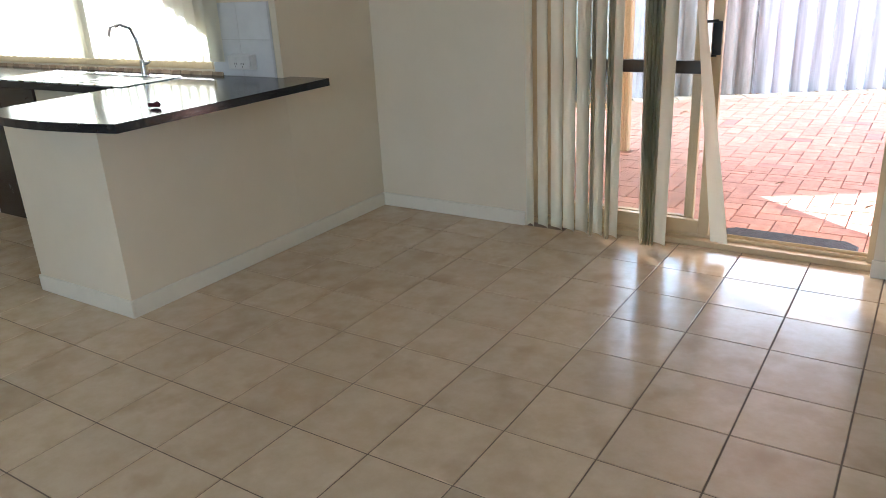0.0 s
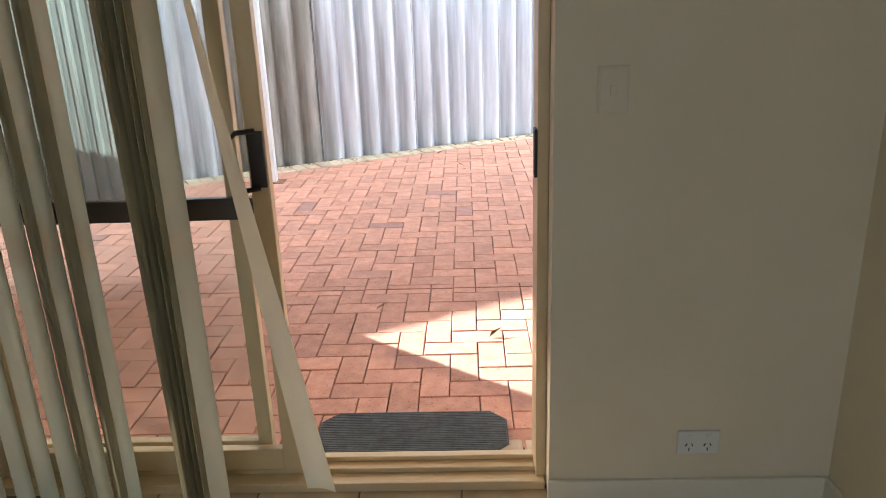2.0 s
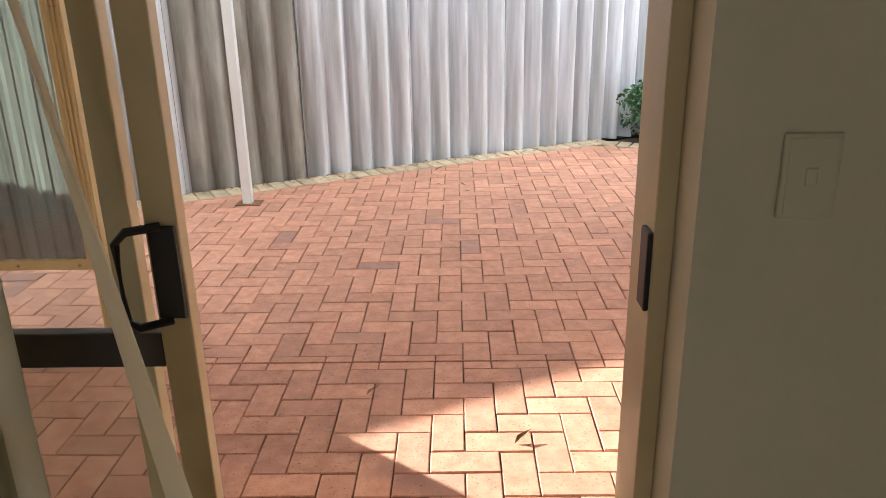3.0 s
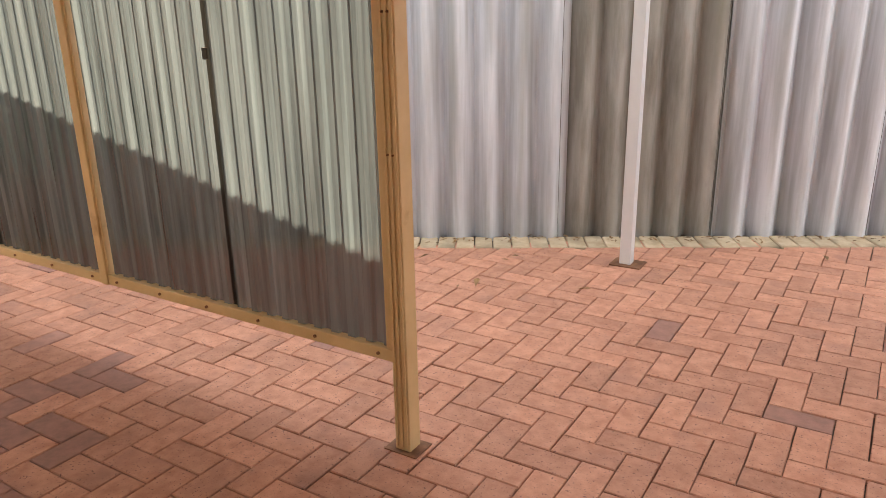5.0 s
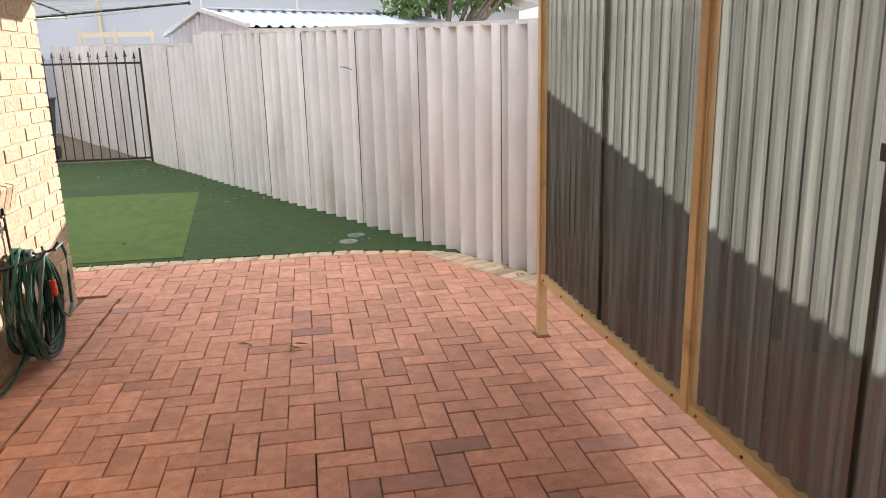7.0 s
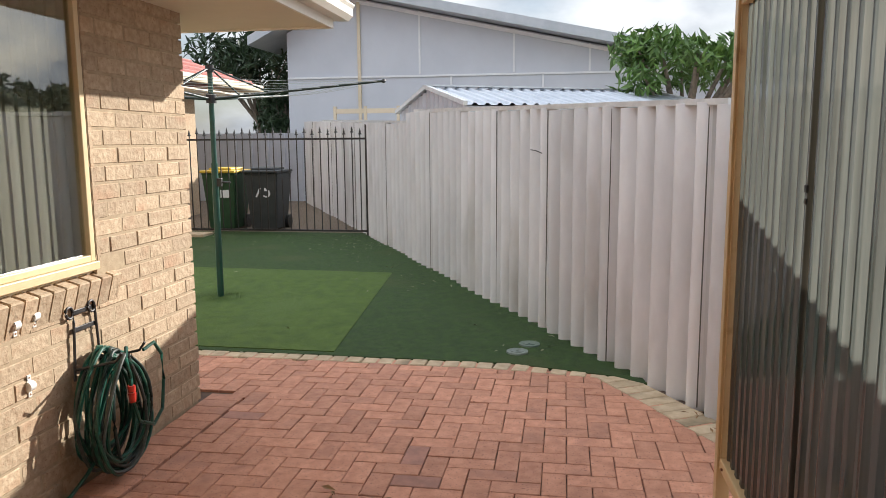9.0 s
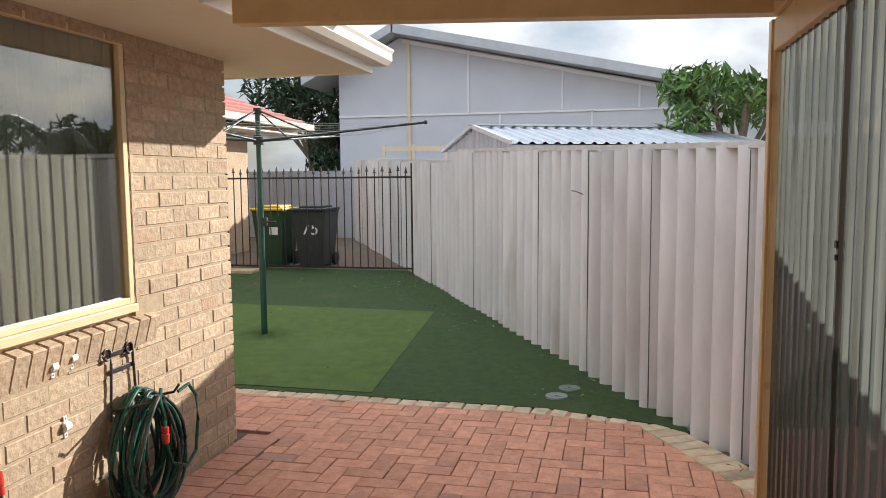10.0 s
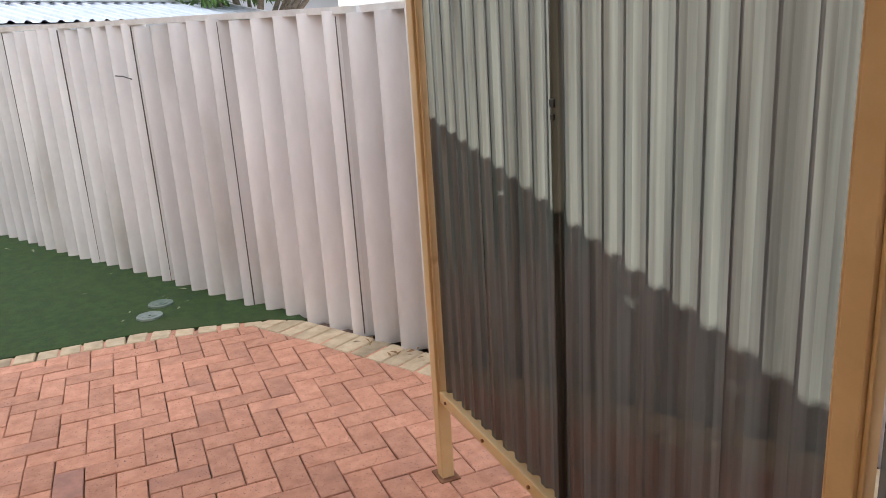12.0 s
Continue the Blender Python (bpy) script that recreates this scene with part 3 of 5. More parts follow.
# outer brickwork body behind the pieces
mortar = setting("wall_brick", boxes((-6.42, WX0, BY - 0.028, BY - 0.0035, G - 0.06, 2.3), (WX1, -2.85, BY - 0.028, BY - 0.0035, G - 0.06, 2.3), (WX0, WX1, BY - 0.028, BY - 0.0035, G - 0.06, 0.80),
                                     (WX0, WX1, BY - 0.028, BY - 0.0035, WZ1, 2.3), (-6.44, -6.33, -3.0, BY - 0.03, G - 0.06, 2.3)), M_MORTAR,
                 "cream rock-faced brick house wall with a window", "wall")

# ---- eaves and gutter ----
EX, EY, EZ = -7.12, 4.08, 2.245
setting("eaves_soffit", boxes((EX + 0.02, -2.9, BY - 0.05, EY - 0.02, EZ, EZ + 0.012), (EX + 0.02, -6.4, -3.0, BY - 0.05, EZ, EZ + 0.012)), M_SOFFIT, "cream painted flat eaves lining", "eaves")
bm = bmesh.new()
box(bm, EX, -5.02, EY - 0.02, EY, EZ - 0.012, EZ + 0.15, 0.003)
box(bm, EX, EX + 0.02, -3.0, EY - 0.02, EZ - 0.012, EZ + 0.15, 0.003)
setting("fascia", bm, M_FASCIA, "ivory painted fascia board", "fascia")
gutter = thing("gutter", "ivory metal quad gutter along the eaves", "gutter", (EX, EY, EZ), kind="structure")
bm = bmesh.new()
prof = [(0.0, 0.0), (0.075, 0.0), (0.105, 0.03), (0.105, 0.075), (0.118, 0.095), (0.118, 0.105), (0.0, 0.105)]
for run, (p0, p1) in enumerate((((-0.09, 0), (2.1, 0)), ((0, -7.0), (0, 0.0)))):
    ends = []
    for f in (0, 1):
        ring = []
        for o, z in prof:
            if run == 0:
                ring.append(bm.verts.new(((p0[0] if f == 0 else p1[0]), 0.002 + o, 0.045 + z)))
            else:
                ring.append(bm.verts.new((-0.002 - o, (p0[1] if f == 0 else p1[1]), 0.045 + z)))
        ends.append(ring)
    for i in range(len(prof)):
        j = (i + 1) % len(prof)
        bm.faces.new((ends[0][i], ends[0][j], ends[1][j], ends[1][i]))
    bm.faces.new(ends[0])
    bm.faces.new(ends[1][::-1])
part("trough", bm, M_FASCIA, gutter)
bm = bmesh.new()
v = [bm.verts.new(p) for p in ((EX - 0.05, EY + 0.06, EZ + 0.13), (-2.9, EY + 0.06, EZ + 0.13), (-2.9, -3.0, 5.0), (-4.0, -3.0, 5.0), (EX - 0.05, -3.0, EZ + 0.13))]
bm.faces.new((v[0], v[1], v[2], v[3]))
bm.faces.new((v[0], v[3], v[4]))
got = bmesh.ops.extrude_face_region(bm, geom=list(bm.faces))
bmesh.ops.translate(bm, vec=(0, 0, 0.04), verts=[q for q in got["geom"] if isinstance(q, bmesh.types.BMVert)])
setting("house_roof", bm, M_REDTILE, "red tiled house roof", "roof")

# ---- patio cover ----
SY = 6.19                                             # line of the screen
cover = thing("patio_cover", "tan painted steel patio cover with a sheet roof", "patio cover", (-5.1, SY, G), kind="structure")
bm = bmesh.new()
box(bm, -5.14, -5.06, 4.18, 6.24, 2.085, 2.21, 0.004)
for v in bm.verts:
    v.co.z += (6.2 - v.co.y) * 0.035
part("end_beam", bm, M_TAN, cover).matrix_parent_inverse = Matrix.Translation((5.1, -SY, -G))
bm = bmesh.new()
box(bm, -5.06, 4.9, SY - 0.03, SY + 0.05, 2.08, 2.224, 0.004)
part("front_beam", bm, M_TAN, cover).matrix_parent_inverse = Matrix.Translation((5.1, -SY, -G))
# both roof sheets are unseen; their run to x 4.9 cuts side light
bm = bmesh.new()
n = 150
up = []
for y in (4.18, SY + 0.12):
    up.append([bm.verts.new((-5.16 + 10.06 * i / n, y, 2.225 + (0.012 if i % 2 else 0.0) + (0.10 if y < 5 else 0.0))) for i in range(n + 1)])
for i in range(n):
    bm.faces.new((up[0][i], up[0][i + 1], up[1][i + 1], up[1][i]))
got = bmesh.ops.extrude_face_region(bm, geom=list(bm.faces))
bmesh.ops.translate(bm, vec=(0, 0, 0.004), verts=[q for q in got["geom"] if isinstance(q, bmesh.types.BMVert)])
part("roof_sheet", bm, M_OPAL, cover).matrix_parent_inverse = Matrix.Translation((5.1, -SY, -G))

# the cover reaches the white post near the fence
bm = bmesh.new()
n = 90
up = []
for y in (SY + 0.13, 8.55):
    up.append([bm.verts.new((-2.0 + 6.9 * i / n, y, 2.225 + (0.012 if i % 2 else 0.0))) for i in range(n + 1)])
for i in range(n):
    bm.faces.new((up[0][i], up[0][i + 1], up[1][i + 1], up[1][i]))
got = bmesh.ops.extrude_face_region(bm, geom=list(bm.faces))
bmesh.ops.translate(bm, vec=(0, 0, 0.004), verts=[q for q in got["geom"] if isinstance(q, bmesh.types.BMVert)])
part("roof_sheet", bm, M_OPAL, cover).matrix_parent_inverse = Matrix.Translation((5.1, -SY, -G))
bm = bmesh.new()
box(bm, -1.95, -1.87, SY + 0.06, 8.5, 2.10, 2.20, 0.004)
part("side_beam", bm, M_TAN, cover).matrix_parent_inverse = Matrix.Translation((5.1, -SY, -G))

# ---- screen of smoky sheets ----
screen = thing("patio_screen", "tan steel framed screen of smoke-tinted corrugated plastic sheets", "screen", (0, 0, 0))


def upright(x0, x1, y0, y1, z0, z1, name="post", label=""):
    bm = bmesh.new()
    box(bm, x0, x1, y0, y1, z0, z1, 0.004)
    return part(name, bm, M_TAN, screen, label)


upright(-5.185, -5.135, SY - 0.02, SY + 0.03, G, 2.08)
upright(-3.52, -3.472, SY - 0.018, SY + 0.032, 0.25, 2.08)
big = upright(-1.975, -1.915, SY - 0.02, SY + 0.045, G, 2.08, "corner_post")
for i, x in enumerate((-1.964, -1.945, -1.926)):
    bm = bmesh.new()
    box(bm, x - 0.005, x + 0.005, SY - 0.026, SY - 0.019, G + 0.02, 2.07, 0.002)
    part("post_rib", bm, M_TAN, screen)
for x0, x1 in ((-5.135, -3.52), (-3.472, -1.975)):
    upright(x0, x1, SY - 0.012, SY + 0.028, 0.25, 0.295, "bottom_rail")
    upright(x0, x1, SY - 0.012, SY + 0.028, 1.97, 2.079, "top_rail")
    upright(x0, x0 + 0.010, SY - 0.01, SY + 0.02, 0.295, 2.0, "side_trim")
    upright(x1 - (0.026 if x1 > -2 else 0.008), x1, SY - 0.014, SY + 0.02, 0.295, 2.0, "side_trim")
    half = (x1 - x0 - 0.04) / 2
    for j in range(2):
        bm = bmesh.new()
        a, b = x0 + 0.02 + half * j - (0.02 if j else 0), x0 + 0.02 + half * (j + 1) + (0 if j else 0.02)
        n = 260
        off = 0.012 if j else 0.016
        lines = []
        for z in (0.28, 1.98):
            line = []
            for i in range(n + 1):
                x = a + (b - a) * i / n
                u = ((x - x0) / 0.0762) % 1.0
                w = 0.0 if u < 0.42 else (u - 0.42) / 0.09 if u < 0.51 else 1.0 if u < 0.90 else (1.0 - u) / 0.10
                line.append(bm.verts.new((x, SY + off - 0.006 + 0.014 * w, z)))
            lines.append(line)
        for i in range(n):
            bm.faces.new((lines[0][i], lines[0][i + 1], lines[1][i + 1], lines[1][i]))
        part("plastic_sheet", bm, M_SHEET, screen, "smoke-tinted dusty corrugated plastic", smooth=True)
    xm = x0 + 0.02 + half
    for z0, z1, w in (((1.365, 1.385, 0.010), (1.335, 1.35, 0.008)) if x0 < -5 else ((1.21, 1.25, 0.012),)):
        bm = bmesh.new()
        box(bm, xm - w, xm + w, SY - 0.004, SY + 0.002, z0, z1, 0.002)
        part("clip", bm, M_BLACK, screen)
    for i in range(6):
        bm = bmesh.new()
        x = x0 + 0.06 + (x1 - x0 - 0.12) * i / 5
        rod(bm, (x, SY - 0.018, 0.272), (x, SY - 0.010, 0.272), 0.006, sides=8)
        part("screw", bm, M_RUST, screen)
for x, y, w in ((-5.16, SY + 0.005, 0.05), (-1.945, SY + 0.012, 0.065)):
    bm = bmesh.new()
    box(bm, x - w, x + w, y - w * 0.8, y + w * 0.8, G - 0.005, G + 0.006, 0.002)
    part("foot_plate", bm, M_RUST, screen, "rusty foot plate")
for z, size in ((0.95, 0.003), (1.36, 0.0035), (1.40, 0.0035)):
    for dx in (-0.02, 0.02):
        bm = bmesh.new()
        rod(bm, (-1.945 + dx * 0.5, SY - 0.029, z), (-1.945 + dx * 0.5, SY - 0.02, z), size, sides=8)
        part("bolt", bm, M_RUST, screen)

post = thing("white_post", "white painted square steel post on a foot plate", "post", (-1.905, 8.40, G))
bm = bmesh.new()
box(bm, -0.033, 0.033, -0.033, 0.033, 0, 2.35, 0.004)
part("shaft", bm, M_NBR_TRIM, post)
bm = bmesh.new()
box(bm, -0.08, 0.10, -0.07, 0.07, -0.004, 0.006, 0.002)
part("foot_plate", bm, M_RUST, post)

# ---- sliding door ----
door = thing("door_1", "beige aluminium sliding glass door standing open, with a bronze mid rail", "door", (0, 0, 0), kind="structure")


def bar(name, x0, x1, y0, y1, z0, z1, material, parent, label="", bevel=0.003):
    bm = bmesh.new()
    box(bm, x0, x1, y0, y1, z0, z1, bevel)
    return part(name, bm, material, parent, label)


bar("sill_track", -1.73, -0.055, 4.13, 4.28, -0.02, 0.028, M_BEIGE, door)
bar("track_rail", -1.73, -0.055, 4.168, 4.176, 0.028, 0.044, M_BEIGE, door)
bar("track_rail", -1.73, -0.055, 4.228, 4.236, 0.028, 0.044, M_BEIGE, door)
bar("track_lip", -1.73, -0.055, 4.114, 4.13, 0.0, 0.03, M_BEIGE, door)
bar("jamb", -1.735, -1.705, 4.14, 4.27, 0.03, 2.05, M_BEIGE, door)
bar("jamb", -0.08, -0.05, 4.14, 4.27, 0.03, 2.05, M_BEIGE, door)
bar("strike", -0.088, -0.079, 4.142, 4.185, 0.935, 1.06, M_BLACK, door, "black lock strike")
bar("head", -1.735, -0.05, 4.14, 4.27, 2.04, 2.08, M_BEIGE, door)
for name, x0, x1, y0 in (("fixed_panel", -1.70, -0.875, 4.215), ("sliding_panel", -1.62, -0.782, 4.165)):
    leaf = thing(name, "beige aluminium framed glass panel", "door panel")
    del leaf["category"]
    leaf.parent = door
    y1 = y0 + 0.035
    w = 0.052 if name == "sliding_panel" else 0.045
    bar("stile", x0, x0 + w, y0, y1, 0.045, 2.03, M_BEIGE, leaf)
    bar("stile", x1 - w, x1, y0, y1, 0.045, 2.03, M_BEIGE, leaf)
    bar("rail", x0 + w, x1 - w, y0 + 0.002, y1 - 0.002, 0.045, 0.115, M_BEIGE, leaf)
    bar("rail", x0 + w, x1 - w, y0 + 0.002, y1 - 0.002, 1.97, 2.03, M_BEIGE, leaf)
    if name == "sliding_panel":
        bar("mid_rail", x0 + w, x1 - w, y0 + 0.004, y1 - 0.004, 0.835, 0.895, M_BROWN, leaf, "dark bronze mid rail")
    for z0, z1 in (((0.112, 0.838), (0.892, 1.975)) if name == "sliding_panel" else ((0.112, 1.975),)):
        pane = bar("pane", x0 + w - 0.005, x1 - w + 0.005, y0 + 0.014, y0 + 0.02, z0, z1, M_GLASS, leaf, bevel=0)
        pane.visible_shadow = False
    if name == "sliding_panel":
        bar("lock_plate", x1 - 0.046, x1 - 0.004, y0 - 0.008, y0 + 0.0, 0.925, 1.075, M_BLACK, leaf, "black lock plate")
        bm = bmesh.new()
        cx, cz, hw, hh = x1 - 0.052, 1.0, 0.028, 0.076
        loop = [(cx + hw, 4.155, cz + hh), (cx - hw + 0.015, 4.127, cz + hh), (cx - hw, 4.122, cz + hh - 0.016), (cx - hw, 4.122, cz - hh + 0.016), (cx - hw + 0.015, 4.127, cz - hh), (cx + hw, 4.155, cz - hh)]
        tube(bm, loop, 0.007)
        part("pull_handle", bm, M_BLACK, leaf, "black pull handle", smooth=True)

# ---- vertical blinds at the door ----
blind = thing("vertical_blind", "cream fabric vertical blind drawn half aside, one vane hanging crooked", "blind", (0, 0, 0))
bm = bmesh.new()
box(bm, -1.74, -0.02, 3.965, 4.005, 2.14, 2.175, 0.003)
part("head_rail", bm, M_WHITE, blind)


def vane(top, bottom, turn_top, turn_bottom, w=0.089, name="vane"):
    bm = bmesh.new()
    rows, cols = 14, 4
    grid = []
    for r in range(rows + 1):
        f = r / rows
        c = Vector(bottom).lerp(Vector(top), f)
        a = radians(turn_bottom + (turn_top - turn_bottom) * f)
        d, nrm = Vector((math.cos(a), math.sin(a), 0)), Vector((-math.sin(a), math.cos(a), 0))
        grid.append([bm.verts.new(c + d * w * (k / cols - 0.5) + nrm * 0.010 * (1 - (2 * k / cols - 1) ** 2)) for k in range(cols + 1)])
    for a, b in zip(grid, grid[1:]):
        for k in range(cols):
            bm.faces.new((a[k], a[k + 1], b[k + 1], b[k]))
    got = bmesh.ops.extrude_face_region(bm, geom=list(bm.faces))
    bmesh.ops.translate(bm, vec=(0.0003, 0.0008, 0), verts=[q for q in got["geom"] if isinstance(q, bmesh.types.BMVert)])
    return part(name, bm, M_VANE, blind, smooth=True)


for x, a in ((-1.68, -38), (-1.605, -28), (-1.525, -25), (-1.455, -25), (-1.385, -26), (-1.30, -28), (-1.215, -28)):
    vane((x, 3.985, 2.14), (x + rng.uniform(-0.006, 0.006), 3.985, 0.035), a, a + rng.uniform(-3, 3))
for x0, n in ((-1.345, 2), (-1.262, 3), (-1.10, 9)):
    for i in range(n):
        vane((x0 + 0.0115 * i, 3.985, 2.14), (x0 + (0.006 if n < 5 else 0.03) + 0.0072 * i, 3.985 + rng.uniform(-0.004, 0.004), 0.03), -66 + (4 if i % 2 else -3), -66 + (4 if i % 2 else -3) + rng.uniform(-2, 2))
vane((-0.965, 3.975, 2.14), (-0.972, 3.975, 0.035), -28, -26)
vane((-0.985, 3.995, 2.13), (-0.70, 4.05, 0.055), -88, -14, name="crooked_vane")["label"] = "vane hanging crooked"

# ---- fittings on the walls ----


def outlet(name, at, turn, label, w=0.115, h=0.072, sockets=2, switch=False):
    ob = thing(name, label, "power point" if not switch else "light switch", at)
    ob.rotation_euler = (0, 0, turn)
    bm = bmesh.new()
    box(bm, -w / 2, w / 2, -0.009, 0, -h / 2, h / 2, 0.003)
    part("plate", bm, M_SWITCH if switch else M_WHITE, ob)
    if switch:
        bm = bmesh.new()
        box(bm, -0.008, 0.008, -0.013, -0.009, -0.012, 0.012, 0.002)
        part("rocker", bm, M_SWITCH, ob)
        bm = bmesh.new()
        box(bm, -w / 2 + 0.006, w / 2 - 0.006, -0.011, -0.009, -h / 2 + 0.006, h / 2 - 0.006, 0.001)
        part("cover", bm, M_SWITCH, ob)
    else:
        for i in range(sockets):
            cx = (i - (sockets - 1) / 2) * 0.05
            for dx, dz, rot in ((-0.008, 0.0, 25), (0.008, 0.0, -25), (0.0, -0.014, 0)):
                bm = bmesh.new()
                box(bm, -0.0013, 0.0013, -0.0105, -0.0085, -0.0045, 0.0045, m=Matrix.Translation((cx + dx, 0, -0.006 + dz)) @ Matrix.Rotation(radians(rot), 4, "Y"))
                part("slot", bm, M_BLACK, ob)
            bm = bmesh.new()
            box(bm, cx - 0.006, cx + 0.006, -0.012, -0.009, 0.014, 0.026, 0.001)
            part("rocker", bm, M_WHITE, ob)
    return ob


outlet("power_point", (0.358, WI, 0.198), 0, "white double power point low on the cream wall")
outlet("light_switch", (0.088, WI, 1.165), 0, "white light switch plate beside the sliding door", w=0.074, h=0.112, switch=True)
kp = outlet("power_point", (-2.97, KI - 0.045, 0.957), 0, "white double power point on a mounting block above the bench", w=0.16, h=0.068)
bm = bmesh.new()
box(bm, -0.084, 0.084, 0.0, 0.036, -0.037, 0.037, 0.004)
part("mounting_block", bm, M_WHITE, kp)

# ---- kitchen ----
BENCH = 0.88
bm = bmesh.new()
tip = [(-3.38 + 0.92 * i / 10, 2.16 - 0.075 * math.sin(math.pi * (0.12 + 0.88 * i / 10))) for i in range(0, 11)]
prism(bm, tip + [(-2.46, 2.80), (-3.38, 2.80)], BENCH - 0.036, BENCH)
prism(bm, [(KX + 0.001, 2.80), (KX + 0.001, KI - 0.002), (-5.6, KI - 0.002), (-5.6, 2.80)], BENCH - 0.036, BENCH)
prism(bm, [(KX + 0.001, 2.80), (-2.46, 2.80), (-2.46, 3.36), (KX + 0.001, 3.36)], BENCH - 0.036, BENCH)
bench = part("kitchen_bench", bm, M_BENCH)
tagged(bench, "glossy black laminate kitchen bench top with a rounded peninsula end", "bench top")


def cabinet(x0, x1, y0, y1, material=None, label="cream laminate kitchen base cabinet with closed doors"):
    ob = thing("base_cabinet", label, "cabinet", ((x0 + x1) / 2, (y0 + y1) / 2, 0), "base cabinets in the kitchen")
    inv = Matrix.Translation((-(x0 + x1) / 2, -(y0 + y1) / 2, 0))
    bm = bmesh.new()
    box(bm, x0, x1, y0 + 0.02, y1, 0.0, BENCH - 0.036)
    part("body", bm, material or M_CUP, ob).matrix_parent_inverse = inv
    for a, b in ((x0, (x0 + x1) / 2), ((x0 + x1) / 2, x1)):
        bm = bmesh.new()
        box(bm, a + 0.003, b - 0.003, y0, y0 + 0.018, 0.11, BENCH - 0.045, 0.002)
        part("door", bm, material or M_CUP, ob).matrix_parent_inverse = inv
    return ob


cabinet(-4.2, -3.4, 2.84, KI - 0.003)
cabinet(-5.6, -5.0, 2.84, KI - 0.003)
cabinet(-4.98, -4.22, 2.84, KI - 0.003, M_DARKUNIT, "dark enamel under-bench oven beside cream cabinets")
sink = thing("kitchen_sink", "stainless steel double bowl sink set in the black bench", "sink", (-3.95, 3.0, BENCH))
bm = bmesh.new()
for b in ((-0.60, 0.60, -0.185, -0.16), (-0.60, 0.60, 0.14, 0.19), (-0.60, -0.20, -0.16, 0.14), (0.13, 0.17, -0.16, 0.14), (0.52, 0.60, -0.16, 0.14)):
    box(bm, *b, 0.0, 0.006, 0.002)
part("rim", bm, M_STEEL, sink)
# flat plates in darker steel stand in for the shaded hollows of the bowls
for a, b in ((-0.20, 0.13), (0.17, 0.52)):
    bm = bmesh.new()
    for q in ((a, b, -0.16, 0.14, 0.0006, 0.0012),):
        box(bm, *q)
    part("bowl", bm, M_DARKSTEEL, sink)
tap = thing("kitchen_tap", "chrome mixer tap with a tall curved spout", "tap", (-3.62, 3.16, BENCH))
bm = bmesh.new()
rod(bm, (0, 0, 0.004), (0, 0, 0.09), 0.022, 0.018, 14)
part("body", bm, M_CHROME, tap, smooth=True)
bm = bmesh.new()
tube(bm, [(0, 0, 0.08), (-0.01, -0.01, 0.20), (-0.02, -0.03, 0.26), (-0.03, -0.08, 0.285), (-0.04, -0.13, 0.27), (-0.04, -0.15, 0.23)], 0.010)
part("spout", bm, M_CHROME, tap, smooth=True)
bm = bmesh.new()
rod(bm, (0.02, 0, 0.07), (0.09, -0.02, 0.085), 0.009, 0.006)
part("lever", bm, M_CHROME, tap, smooth=True)

scrap = thing("tea_towel_scrap", "small crumpled dark red scrap on the black bench", "scrap", (-2.62, 2.46, BENCH))
bm = bmesh.new()
bmesh.ops.create_icosphere(bm, subdivisions=2, radius=0.032)
for v in bm.verts:
    v.co = Vector((v.co.x * 1.0, v.co.y * 0.7, max(v.co.z, -0.02) * 0.4 + 0.012)) * (1 + 0.5 * noise.noise(v.co * 60))
for v in bm.verts:
    v.co.z = max(v.co.z, 0.0)
part("crumple", bm, M_MAROON, scrap)

splash = setting("splashback", boxes((WX1 + 0.02, KX - 0.041, KI - 0.004, KI, BENCH, 1.25)), M_GROUT_WHITE, "white glazed wall tiles above the bench", "splashback")

# ---- kitchen window ----
win = thing("window_1", "wide beige aluminium window with vertical blinds behind the glass", "window", (0, 0, 0), kind="structure")
wy = BY - 0.055
bar("frame_left", WX0, WX0 + 0.035, wy, wy + 0.05, WZ0, WZ1, M_BEIGE, win)
bar("frame_right", WX1 - 0.035, WX1, wy, wy + 0.05, WZ0, WZ1, M_BEIGE, win)
bar("frame_head", WX0 + 0.035, WX1 - 0.035, wy, wy + 0.05, WZ1 - 0.035, WZ1, M_BEIGE, win)
bar("frame_sill", WX0 - 0.0, WX1, wy - 0.01, wy + 0.07, WZ0 - 0.04, WZ0 - 0.001, M_BEIGE, win)
bar("frame_bottom", WX0 + 0.035, WX1 - 0.035, wy, wy + 0.05, WZ0, WZ0 + 0.03, M_BEIGE, win)
xm = (WX0 + WX1) / 2
bar("mullion", xm - 0.02, xm + 0.02, wy + 0.002, wy + 0.048, WZ0 + 0.03, WZ1 - 0.035, M_BEIGE, win)
for a, b in ((WX0 + 0.03, xm - 0.015), (xm + 0.015, WX1 - 0.03)):
    p = bar("pane", a, b, wy + 0.02, wy + 0.026, WZ0 + 0.025, WZ1 - 0.03, M_WINGLASS, win, bevel=0)
    p.visible_shadow = False
kblind = thing("vertical_blind", "cream fabric vertical blind closed behind the kitchen window", "blind", (0, 0, 0))
bm = bmesh.new()
box(bm, WX0, WX1, KI - 0.05, KI - 0.015, 2.22, 2.26, 0.003)
part("head_rail", bm, M_WHITE, kblind)
